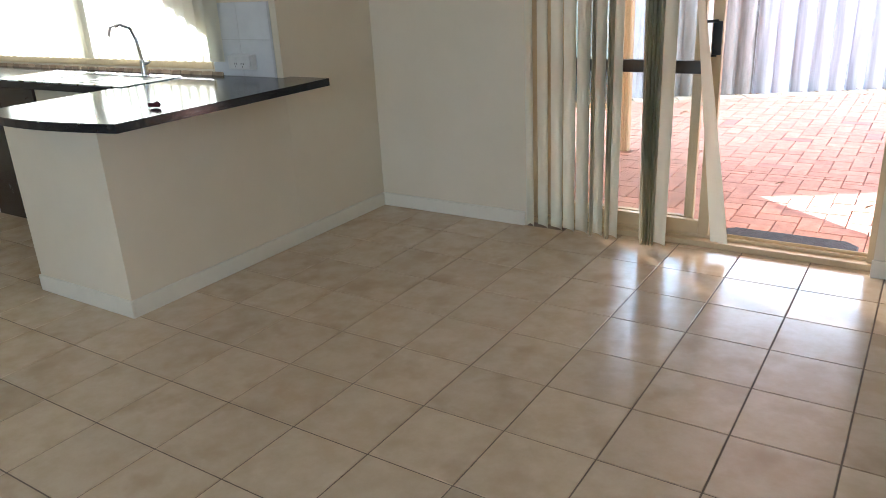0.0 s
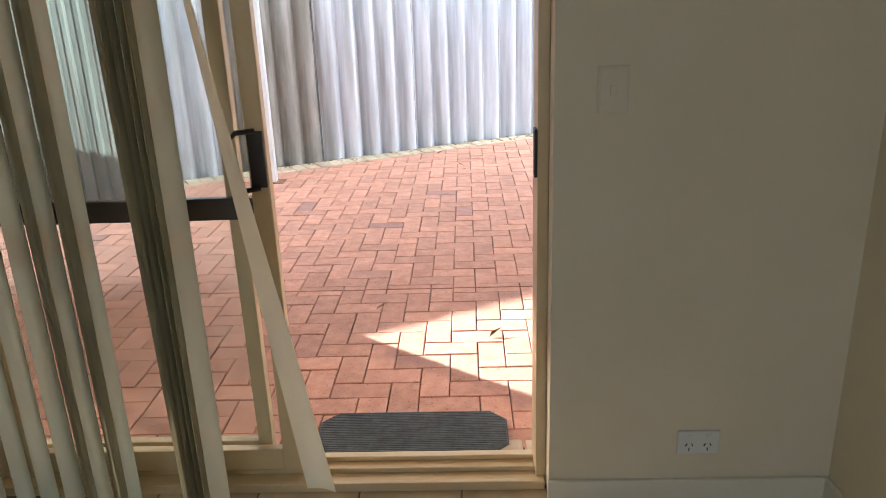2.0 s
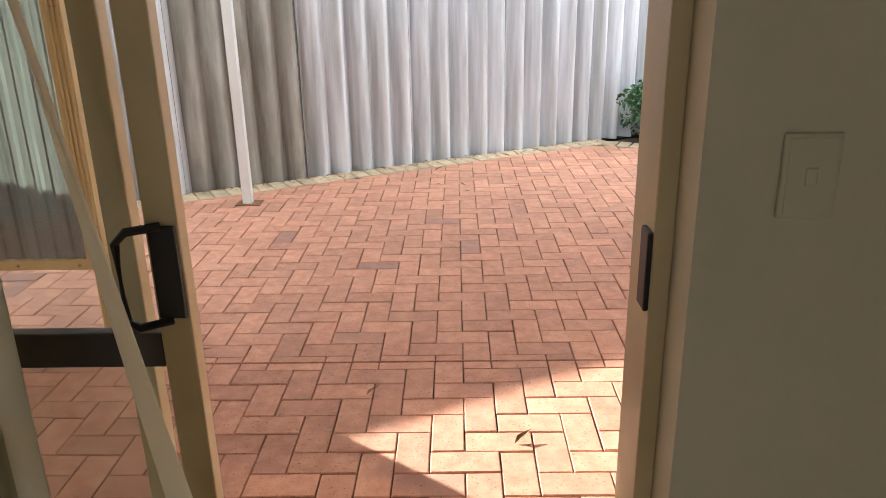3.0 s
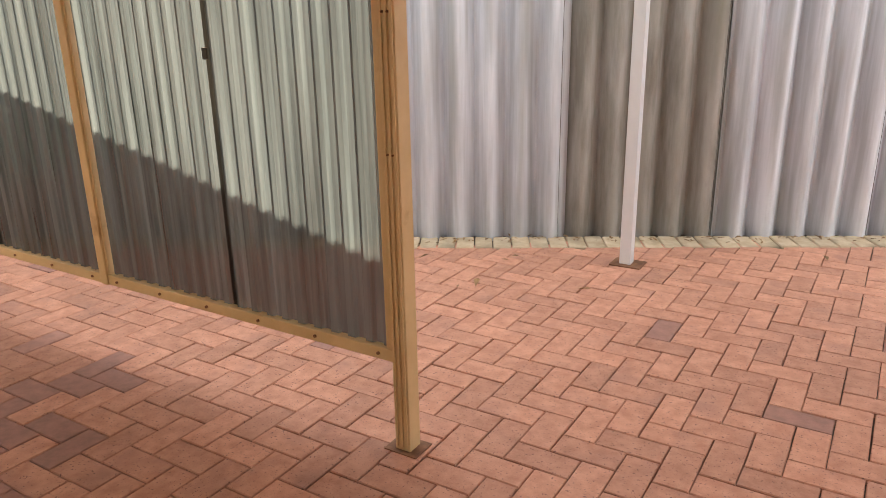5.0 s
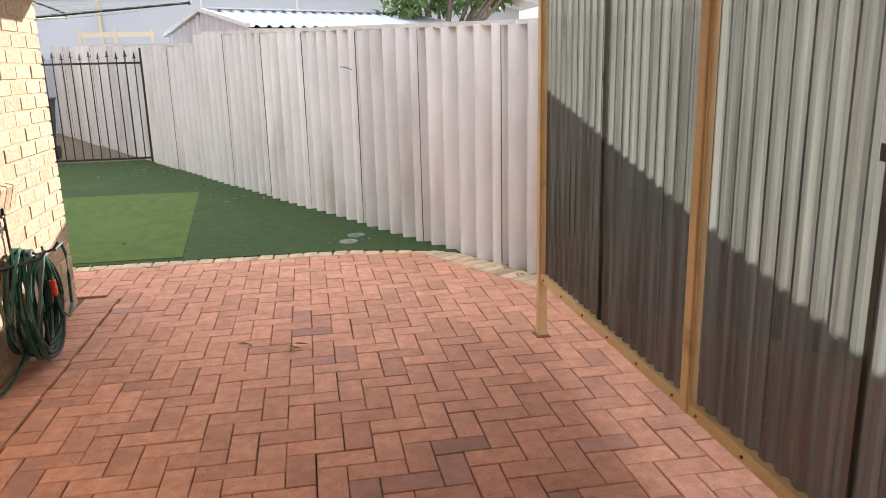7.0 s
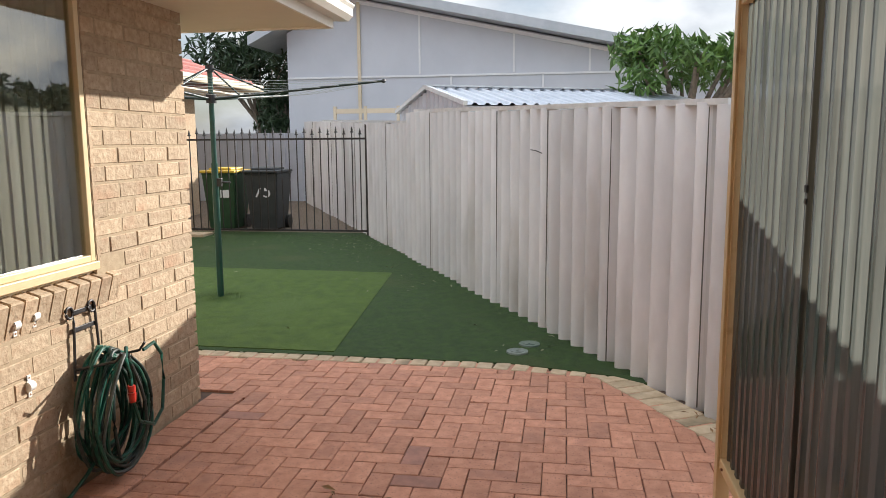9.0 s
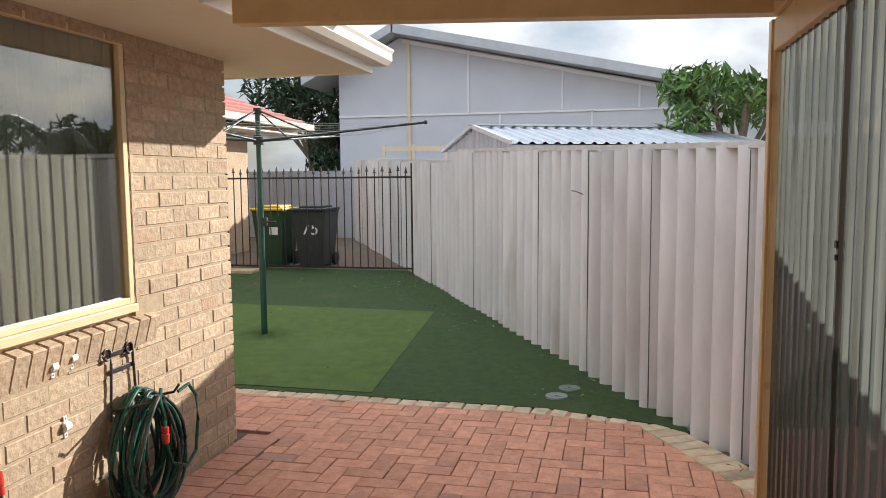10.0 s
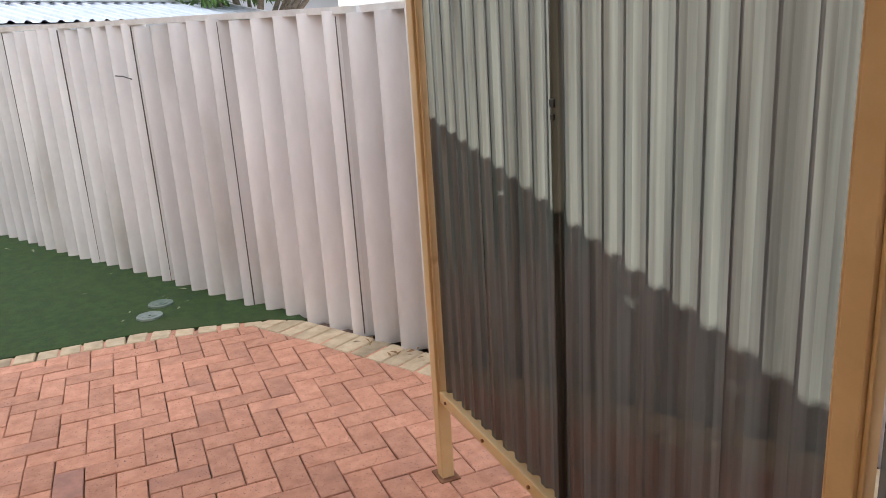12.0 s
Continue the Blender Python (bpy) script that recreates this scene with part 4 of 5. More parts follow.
for i in range(31):
    x = WX0 + 0.05 + i * 0.0775
    bm = bmesh.new()
    a = radians(14 + rng.uniform(-3, 3))
    cols, g2 = 4, []
    for z in (0.955, 1.6, 2.22):
        d, nrm = Vector((math.cos(a), math.sin(a), 0)), Vector((-math.sin(a), math.cos(a), 0))
        c = Vector((x, KI - 0.045, z))
        g2.append([bm.verts.new(c + d * 0.089 * (k / cols - 0.5) + nrm * 0.009 * (1 - (2 * k / cols - 1) ** 2)) for k in range(cols + 1)])
    for p0, p1 in zip(g2, g2[1:]):
        for k in range(cols):
            bm.faces.new((p0[k], p0[k + 1], p1[k + 1], p1[k]))
    part("vane", bm, M_VANE, kblind, smooth=True)

# ---- door mat ----
mat_thing = thing("door_mat", "grey ribbed rubber door mat with clipped corners", "door mat", (-0.475, 4.53, G))
bm = bmesh.new()
w, d, c = 0.335, 0.135, 0.06
prism(bm, [(-w + c, -d), (w - c, -d), (w, -d + c), (w, d - c), (w - c, d), (-w + c, d), (-w, d - c), (-w, -d + c)], 0.0, 0.010)
part("base", bm, M_MATTING, mat_thing)
for i in range(24):
    y = -d + 0.010 + i * 0.0109
    inset = max(0.0, c - (d - abs(y)))
    bm = bmesh.new()
    box(bm, -w + inset + 0.006, w - inset - 0.006, y - 0.0036, y + 0.0036, 0.009, 0.015, 0.0015)
    part("rib", bm, M_MATTING, mat_thing)

# ---- hose on its bracket ----
hx = -5.40
hose = thing("garden_hose", "dark green garden hose coiled in long loops on the wall bracket", "hose", (hx, BY, 0.54))
for i in range(20):
    r = random.Random(100 + i)
    cx, rx, rz = r.uniform(-0.035, 0.03), r.uniform(0.17, 0.265), r.uniform(0.235, 0.285)
    top = r.uniform(-0.035, 0.02)
    yy = 0.035 + 0.0085 * i
    lean = r.uniform(-0.03, 0.05)
    pts = []
    for k in range(36):
        t = 2 * math.pi * k / 36
        pinch = 0.55 + 0.45 * (0.5 - 0.5 * math.cos(t)) ** 0.6
        z = top - rz + rz * math.cos(t)
        pts.append((cx + rx * pinch * math.sin(t) * (1 + 0.06 * math.sin(3 * t + i)) + lean * (1 - math.cos(t)) * 0.5, yy + 0.018 * math.sin(2 * t + i) * (1 if k else 0), z))
    bm = bmesh.new()
    tube(bm, pts, 0.0088, 8, True)
    part("loop", bm, (M_HOSE, M_HOSE, M_HOSE2, M_HOSE, M_HOSE3)[i % 5], hose, smooth=True)
bm = bmesh.new()
tube(bm, [(-0.10, 0.215, -0.02), (-0.17, 0.23, 0.0), (-0.25, 0.22, -0.08), (-0.275, 0.21, -0.22), (-0.23, 0.22, -0.36), (-0.12, 0.235, -0.40), (0.0, 0.235, -0.34), (0.03, 0.225, -0.22), (0.03, 0.222, -0.12), (0.04, 0.21, -0.02), (0.0, 0.19, 0.02)], 0.0088)
part("outer_loop", bm, M_HOSE, hose, smooth=True)
bm = bmesh.new()
rod(bm, (0.03, 0.223, -0.155), (0.03, 0.224, -0.185), 0.018, 0.016, 12)
rod(bm, (0.03, 0.224, -0.19), (0.03, 0.226, -0.235), 0.019, 0.015, 12)
part("connector", bm, M_RED, hose, "red plastic hose connector", smooth=True)
bm = bmesh.new()
tube(bm, [(0.05, 0.10, -0.40), (0.12, 0.09, -0.47), (0.20, 0.08, -0.53), (0.30, 0.07, -0.58), (0.42, 0.06, -0.60), (0.52, 0.05, -0.59), (0.64, 0.05, -0.55), (0.76, 0.07, -0.45), (0.85, 0.095, -0.30), (0.885, 0.11, -0.12)], 0.0088)
part("tail", bm, M_HOSE, hose, smooth=True)
bm = bmesh.new()
rod(bm, (0.884, 0.109, -0.13), (0.888, 0.111, -0.095), 0.018, 0.016, 12)
rod(bm, (0.888, 0.111, -0.09), (0.891, 0.113, -0.045), 0.019, 0.015, 12)
part("end_connector", bm, M_RED, hose, "red plastic hose end connector", smooth=True)
bracket = thing("hose_bracket", "black wrought iron hose bracket with scrolled ends on the brick wall", "bracket", (-5.37, BY, 0.70))
for dx in (-0.075, 0.085):
    bm = bmesh.new()
    curl = [(dx + 0.002 + 0.034 * (1 - math.cos(a)) * (1 - a / 11), 0.014, 0.045 + 0.034 * math.sin(a) * (1 - a / 14)) for a in [0.45 * k for k in range(13)]]
    tube(bm, [(dx * 1.25, 0.014, -0.27), (dx * 1.1, 0.014, -0.12), (dx, 0.014, 0.0)] + curl, 0.0065)
    part("scroll", bm, M_IRON, bracket, smooth=True)
for z0 in (0.03, -0.05):
    bm = bmesh.new()
    box(bm, -0.075, 0.085, 0.003, 0.010, z0, z0 + 0.022, 0.002)
    part("cross_bar", bm, M_IRON, bracket)
for sx in (-0.09, 0.10):
    bm = bmesh.new()
    tube(bm, [(sx, 0.012, -0.22), (sx, 0.10, -0.20), (sx, 0.22, -0.17), (sx, 0.25, -0.13)], 0.0065)
    part("cradle", bm, M_IRON, bracket, smooth=True)
for x, z in ((-4.93, 0.775), (-5.045, 0.785), (-4.985, 0.50)):
    tp = thing("pipe_saddle", "small white plastic pipe saddle screwed to the brick wall", "bracket", (x, BY, z), "saddles on the brick wall")
    bm = bmesh.new()
    box(bm, -0.011, 0.011, 0.0, 0.006, -0.048, 0.048, 0.003)
    part("strap", bm, M_WHITE, tp)
    bm = bmesh.new()
    rod(bm, (-0.016, 0.004, 0), (0.016, 0.004, 0), 0.022, sides=14)
    part("hump", bm, M_WHITE, tp, smooth=True)
    for zz in (-0.036, 0.036):
        bm = bmesh.new()
        rod(bm, (0, 0.005, zz), (0, 0.0075, zz), 0.0045, sides=8)
        part("screw", bm, M_RUST, tp)

# ---- lawn of artificial turf ----


def sloped(outline, thick, lift=0.0):
    bm = bmesh.new()
    prism(bm, outline, 0.0, thick)
    for v in bm.verts:
        v.co.z += G + lift + rise(v.co.x) - 0.004
    return bm


bm = sloped([(-7.52, 1.0), (-7.48, 3.9), (-7.46, 5.2), (-7.26, 5.93), (-7.12, 6.13), (-7.3, 6.1), (-13.9, 2.47), (-13.9, -3.0), (-7.52, -3.0)], 0.012)
setting("lawn", bm, M_TURF, "dark green artificial turf lawn", "lawn")
bm = sloped([(-7.60, 1.0), (-7.56, 3.88), (-10.65, 3.62), (-10.75, 1.0)], 0.012, 0.006)
setting("lawn_patch", bm, M_TURF2, "brighter green square of artificial turf", "lawn")
bm = sloped([(-13.9, 2.47), (-40, -12), (-40, -30), (-13.9, -3.0)], 0.01, 0.004)
setting("gravel_yard", bm, M_GRAVEL, "brown gravel and leaf litter behind the gate", "gravel")

for i, (x, y, tone) in enumerate(((-7.93, 5.33, "grey green"), (-7.72, 5.25, "pale grey"))):
    lid = thing("drain_lid", "round " + tone + " plastic drain lid in the turf", "drain lid", (x, y, G + rise(x) + 0.008), "drain lids in the turf")
    bm = bmesh.new()
    rod(bm, (0, 0, -0.01), (0, 0, 0.014), 0.085, 0.08, 24)
    part("rim", bm, M_LID if i == 0 else M_WHITE_LID, lid)
    bm = bmesh.new()
    rod(bm, (0, 0, 0.012), (0, 0, 0.019), 0.055, 0.052, 20)
    box(bm, -0.03, 0.03, -0.008, 0.008, 0.018, 0.024)
    part("cap", bm, M_LID if i == 0 else M_WHITE_LID, lid)


def litter(name, label, spots, material, size, seed):
    """Fallen leaves, curled."""
    r = random.Random(seed)
    bm = bmesh.new()
    for (cx, cy, spread, count) in spots:
        for _ in range(count):
            x, y = cx + r.gauss(0, spread), cy + r.gauss(0, spread)
            if behind(x, y) > -0.06:
                continue
            z = G + rise(x) + 0.016
            m = Matrix.Translation((x, y, z)) @ Euler((r.uniform(-0.4, 0.4), r.uniform(-0.4, 0.4), r.uniform(0, 6.3))).to_matrix().to_4x4()
            s = size * r.uniform(0.6, 1.3)
            vs = [bm.verts.new(m @ Vector(p)) for p in ((-s, 0, 0), (-0.3 * s, 0.35 * s, 0.15 * s), (s, 0, 0.05 * s), (-0.3 * s, -0.35 * s, 0.2 * s))]
            bm.faces.new((vs[0], vs[1], vs[2]))
            bm.faces.new((vs[0], vs[2], vs[3]))
    ob = part(name, bm, material)
    return tagged(ob, label, "leaf litter", kind="stuff")


litter("leaf_litter", "pale fallen leaves scattered on the turf", ((-10.5, 4.0, 0.4, 26), (-9.4, 3.2, 1.0, 14), (-12.4, 2.8, 0.5, 50), (-8.0, 5.3, 0.3, 10), (-13.0, 1.0, 0.8, 20)), M_DRYLEAF, 0.026, 5)
litter("fallen_leaf", "brown curled dry leaves on the paving", ((-5.25, 4.84, 0.03, 4), (-5.36, 4.55, 0.02, 2), (-3.0, 8.0, 0.5, 10), (-0.5, 9.3, 0.6, 10), (0.2, 5.6, 0.8, 5)), M_DEAD, 0.04, 6)
litter("fence_litter", "dark dry leaf litter along the foot of the fence", [(*along(-3.8 + 0.22 * i, -0.14).xy, 0.05, 7) for i in range(40)], M_DEAD, 0.022, 8)

# ---- clothes hoist ----
HX, HY = -9.25, 2.17
hoist = thing("clothes_hoist", "dark green rotary clothes hoist with plastic lines, folded out", "clothes line", (HX, HY, G + rise(HX)))
bm = bmesh.new()
rod(bm, (0, 0, -0.02), (0, 0, 1.35), 0.032, sides=14)
part("lower_pole", bm, M_GREEN, hoist, smooth=True)
bm = bmesh.new()
rod(bm, (0, 0, 1.30), (0, 0, 2.27), 0.025, sides=14)
part("upper_pole", bm, M_GREEN, hoist, smooth=True)
bm = bmesh.new()
rod(bm, (0, 0, 1.93), (0, 0, 2.02), 0.05, sides=14)
part("hub", bm, M_BLACK, hoist, smooth=True)
bm = bmesh.new()
rod(bm, (0, 0, 2.23), (0, 0, 2.29), 0.042, sides=14)
part("crown", bm, M_BLACK, hoist, smooth=True)
bm = bmesh.new()
box(bm, -0.02, 0.02, 0.02, 0.07, 1.12, 1.2, 0.004)
rod(bm, (0, 0.06, 1.16), (0.0, 0.16, 1.16), 0.009)
part("winder", bm, M_BLACK, hoist)
bm = bmesh.new()
rt = random.Random(41)
for _ in range(420):
    a, d = rt.uniform(0, 6.283), rt.uniform(0.05, 0.30)
    x, y, h = d * math.cos(a), d * math.sin(a), rt.uniform(0.012, 0.04)
    w = rt.uniform(0.004, 0.009)
    q = [bm.verts.new(p) for p in ((x - w, y, 0.0), (x + w, y + w, 0.0), (x + rt.uniform(-0.02, 0.02), y + rt.uniform(-0.02, 0.02), 0.01 + h))]
    bm.faces.new(q)
tuft = part("turf_tufts", bm, M_TURF2)
tuft.location = (HX, HY, G + rise(HX) + 0.012)
tagged(tuft, "ragged green turf tufts round the foot of the clothes hoist", "turf", kind="stuff")
tips = []
for k in range(4):
    a = radians(86 + 90 * k)
    d = Vector((math.cos(a), math.sin(a), 0))
    tip = d * 1.76 + Vector((0, 0, 2.10))
    tips.append(tip)
    bm = bmesh.new()
    rod(bm, d * 0.04 + Vector((0, 0, 1.97)), tip, 0.013, 0.011)
    part("arm", bm, M_HOSE2, hoist, smooth=True)
    bm = bmesh.new()
    rod(bm, d * 0.03 + Vector((0, 0, 2.26)), d * 0.62 + Vector((0, 0, 2.02)), 0.009)
    part("stay", bm, M_HOSE2, hoist, smooth=True)
    bm = bmesh.new()
    bmesh.ops.create_uvsphere(bm, u_segments=8, v_segments=6, radius=0.02, matrix=Matrix.Translation(tip))
    part("tip", bm, M_BLACK, hoist)
for j in range(7):
    f = 0.34 + 0.105 * j
    bm = bmesh.new()
    pts = []
    for k in range(4):
        p, q = tips[k], tips[(k + 1) % 4]
        hub = Vector((0, 0, 1.97))
        a, b = hub.lerp(p, f), hub.lerp(q, f)
        for i in range(6):
            t = i / 6
            pts.append(a.lerp(b, t) - Vector((0, 0, 0.03 * math.sin(math.pi * t))))
    tube(bm, pts, 0.002, 5, True)
    part("line", bm, M_WIRE, hoist)

# ---- iron gate ----
GX = -13.65
gz = G + rise(GX) + 0.03
gate = thing("garden_gate", "black wrought iron picket gate with spear tops", "gate", (GX, 1.0, gz))
gi = Matrix.Translation((-GX, -1.0, -gz))


def gpart(name, *b, bevel=0.002):
    bm = bmesh.new()
    box(bm, *b, bevel)
    o = part(name, bm, M_IRON, gate)
    o.matrix_parent_inverse = gi
    return o


gpart("gate_post", GX - 0.03, GX + 0.03, 2.53, 2.59, gz - 0.05, 1.77)
gpart("gate_post", GX - 0.03, GX + 0.03, -1.56, -1.50, gz - 0.05, 1.77)
gpart("bottom_rail", GX - 0.015, GX + 0.015, -1.50, 2.53, gz + 0.03, gz + 0.06)
gpart("top_rail", GX - 0.015, GX + 0.015, -1.50, 2.53, 1.54, 1.57)
for i in range(31):
    y = -1.41 + i * 0.1285
    bm = bmesh.new()
    ht = 1.66 if i % 2 else 1.63
    box(bm, GX - 0.007, GX + 0.007, y - 0.007, y + 0.007, gz + 0.03, ht)
    for dx, z0, w in ((0.0, ht, 0.027), (0.0, ht + 0.035, 0.018)):
        bmesh.ops.create_cone(bm, segments=6, radius1=w, radius2=0.002, depth=0.06, matrix=Matrix.Translation((GX, y, z0 + 0.02)))
    box(bm, GX - 0.006, GX + 0.006, y - 0.026, y + 0.026, ht - 0.012, ht + 0.004)
    o = part("picket", bm, M_IRON, gate)
    o.matrix_parent_inverse = gi


bm = bmesh.new()
box(bm, -13.56, -13.2, -1.4, 0.0, G + rise(-13.4) - 0.05, G + rise(-13.4) + 0.05, 0.01)
setting("concrete_step", bm, M_EDGE, "pale concrete slab lying before the gate", "slab")


def wheelie_bin(x, y, body, lid, label, front=None, number=""):
    z = G + rise(x) + 0.005
    ob = thing("wheelie_bin", label, "wheelie bin", (x, y, z), "wheelie bins behind the gate")
    bm = bmesh.new()
    for zz, w, d in ((0.03, 0.22, 0.24), (0.30, 0.24, 0.27), (0.93, 0.285, 0.33), (0.955, 0.30, 0.35)):
        for sx, sy in ((-1, -1), (1, -1), (1, 1), (-1, 1)):
            bm.verts.new((sx * d, sy * w, zz))
    bm.verts.ensure_lookup_table()
    for r in range(3):
        for k in range(4):
            bm.faces.new([bm.verts[i] for i in (r * 4 + k, r * 4 + (k + 1) % 4, r * 4 + 4 + (k + 1) % 4, r * 4 + 4 + k)])
    bm.faces.new([bm.verts[i] for i in (3, 2, 1, 0)])
    bm.faces.new([bm.verts[i] for i in (12, 13, 14, 15)])
    bmesh.ops.bevel(bm, geom=list(bm.edges), offset=0.012, segments=2, affect="EDGES")
    part("bin_body", bm, body, ob)
    bm = bmesh.new()
    box(bm, -0.35, 0.37, -0.305, 0.305, 0.957, 1.0, 0.015)
    box(bm, -0.25, 0.25, -0.2, 0.2, 0.99, 1.04, 0.02)
    part("lid", bm, lid, ob)
    bm = bmesh.new()
    rod(bm, (-0.37, -0.24, 0.95), (-0.37, 0.24, 0.95), 0.016)
    part("handle", bm, body, ob)
    for sy in (-1, 1):
        bm = bmesh.new()
        rod(bm, (-0.22, sy * 0.25 - 0.03, 0.12), (-0.22, sy * 0.25 + 0.03, 0.12), 0.115, sides=20)
        wheel = part("wheel", bm, M_BLACK, ob)
        bm = bmesh.new()
        rod(bm, (-0.22, sy * 0.25 - 0.034, 0.12), (-0.22, sy * 0.25 + 0.034, 0.12), 0.06, sides=16)
        part("rim", bm, M_BINGREY, wheel, "grey plastic wheel hub")
    if number:
        cu = bpy.data.curves.new("number", "FONT")
        cu.body, cu.size, cu.extrude, cu.align_x = number, 0.30, 0.002, "CENTER"
        tmp = new("number_source", cu)
        me = bpy.data.meshes.new_from_object(tmp.evaluated_get(bpy.context.evaluated_depsgraph_get()))
        bpy.data.objects.remove(tmp)
        me.materials.append(M_NBR_TRIM)
        o = new("number", me)
        o.parent = ob
        o["label"] = "white hand painted house number"
        o.matrix_basis = Matrix.Translation((0.318, 0.02, 0.56)) @ Matrix.Rotation(radians(90), 4, "Z") @ Matrix.Rotation(radians(86), 4, "X")
    if front:
        bm = bmesh.new()
        box(bm, 0.300, 0.306, 0.02, 0.17, 0.55, 0.85)
        part("sticker", bm, M_NBR_TRIM, ob, "white rectangular sticker")
    return ob


wheelie_bin(-14.25, -0.06, M_BINGREEN, M_YELLOW, "dark green wheelie bin with a yellow lid behind the gate", front=True)
wheelie_bin(-14.25, 0.68, M_BINGREY, M_BINGREY, "charcoal wheelie bin painted with a white number behind the gate", number="75")

# ---- shed behind the fence ----
shed = thing("garden_shed", "small zinc garden shed with a ribbed gable roof", "shed", along(-11.83, 3.0, -0.16))
si = Matrix.Translation(-along(-11.83, 3.0, -0.16))


def spart(name, bm, material):
    o = part(name, bm, material, shed)
    o.matrix_parent_inverse = si
    return o


def shed_point(s, off, h):
    return along(s, off, 0) + Vector((0, 0, h))


SM, SW, OA, OB, RIDGE_Z, EAVE_Z = -11.83, 1.6, 1.0, 5.1, 2.33, 2.02   # ridge runs square to the fence


def trapezoid(u):
    """Height of a ribbed sheet across one rib's spacing."""
    return 0.0 if u < 0.5 else min(1.0, (u - 0.5) / 0.12) if u < 0.8 else max(0.0, (1.0 - u) / 0.2)


for side in (-1, 1):
    bm = bmesh.new()
    n = 260
    upper, lower = [], []
    for i in range(n + 1):
        o = OA - 0.08 + (OB - OA + 0.16) * i / n
        lift = 0.03 * trapezoid(o / 0.19 % 1.0)
        upper.append(bm.verts.new(shed_point(SM, o, RIDGE_Z + lift)))
        lower.append(bm.verts.new(shed_point(SM + side * (SW + 0.08), o, EAVE_Z - 0.02 + lift)))
    for i in range(n):
        bm.faces.new((upper[i], upper[i + 1], lower[i + 1], lower[i]))
    spart("roof_sheet", bm, M_RIDGE)
    bm = bmesh.new()
    box(bm, -0.01, 0.01, OA, OB, -0.16, EAVE_Z - 0.03)
    bm.transform(Matrix.Translation((FX, FY, 0)) @ Matrix.Rotation(FA, 4, "Z") @ Matrix.Translation((SM + side * SW, 0, 0)))
    spart("side_wall", bm, M_RIDGE)
for o in (OA, OB):
    bm = bmesh.new()
    n = 160
    foot, head = [], []
    for i in range(n + 1):
        d = -SW + 2 * SW * i / n
        out = -0.035 * trapezoid((d + SW) / 0.2 % 1.0)
        foot.append(bm.verts.new(shed_point(SM + d, o + out, -0.16)))
        head.append(bm.verts.new(shed_point(SM + d, o + out, RIDGE_Z - 0.01 - (RIDGE_Z - EAVE_Z) * abs(d) / SW)))
    for i in range(n):
        bm.faces.new((foot[i], foot[i + 1], head[i + 1], head[i]))
    spart("gable_wall", bm, M_RIDGE)
    for side in (-1, 1):
        bm = bmesh.new()
        a, b = shed_point(SM, o - 0.06, RIDGE_Z + 0.02), shed_point(SM + side * (SW + 0.1), o - 0.06, EAVE_Z)
        box(bm, 0, (b - a).length, -0.03, 0.03, -0.03, 0.035, 0.004, m=Matrix.Translation(a) @ (b - a).to_track_quat("X", "Z").to_matrix().to_4x4())
        spart("barge_capping", bm, M_CAP)
bm = bmesh.new()
a, b = shed_point(SM, OA - 0.1, RIDGE_Z + 0.04), shed_point(SM, OB + 0.1, RIDGE_Z + 0.04)
box(bm, 0, (b - a).length, -0.09, 0.09, -0.012, 0.012, 0.004, m=Matrix.Translation(a) @ (b - a).to_track_quat("X", "Z").to_matrix().to_4x4())
spart("ridge_capping", bm, M_CAP)

tank = thing("storage_box", "cream painted box standing behind the fence", "box", along(-4.9, 3.2, -0.16))
bm = bmesh.new()
box(bm, -0.35, 0.35, -0.3, 0.3, 0, 2.35, 0.02)
part("case", bm, M_FASCIA, tank)
bm = bmesh.new()
box(bm, -0.37, 0.37, -0.32, 0.32, 2.35, 2.39, 0.01)
part("lid", bm, M_FASCIA, tank)

wire = thing("fence_wire", "thin dark bent wire caught on the white fence", "wire", along(-5.97, -0.075, 1.42))
wire.rotation_euler = (0, 0, FA)
bm = bmesh.new()
rod(bm, (-0.09, 0, 0.008), (0.0, 0, 0.004), 0.004, sides=8)
rod(bm, (0.0, 0, 0.004), (0.09, 0.012, -0.018), 0.004, sides=8)
part("strand", bm, M_IRON, wire)

# ---- neighbouring houses ----
nbr = thing("neighbour_house", "large pale grey panel clad house with a low skillion roof", "house", (-26, 2, -0.16))
ni = Matrix.Translation((26, -2, 0.16))


def npart(name, bm, material, label=""):
    o = part(name, bm, material, nbr, label)
    o.matrix_parent_inverse = ni
    return o


def roof_z(y):
    return 6.02 - (y + 1.2) * 0.213 if y > -1.2 else 6.02 + (y + 1.2) * 0.50


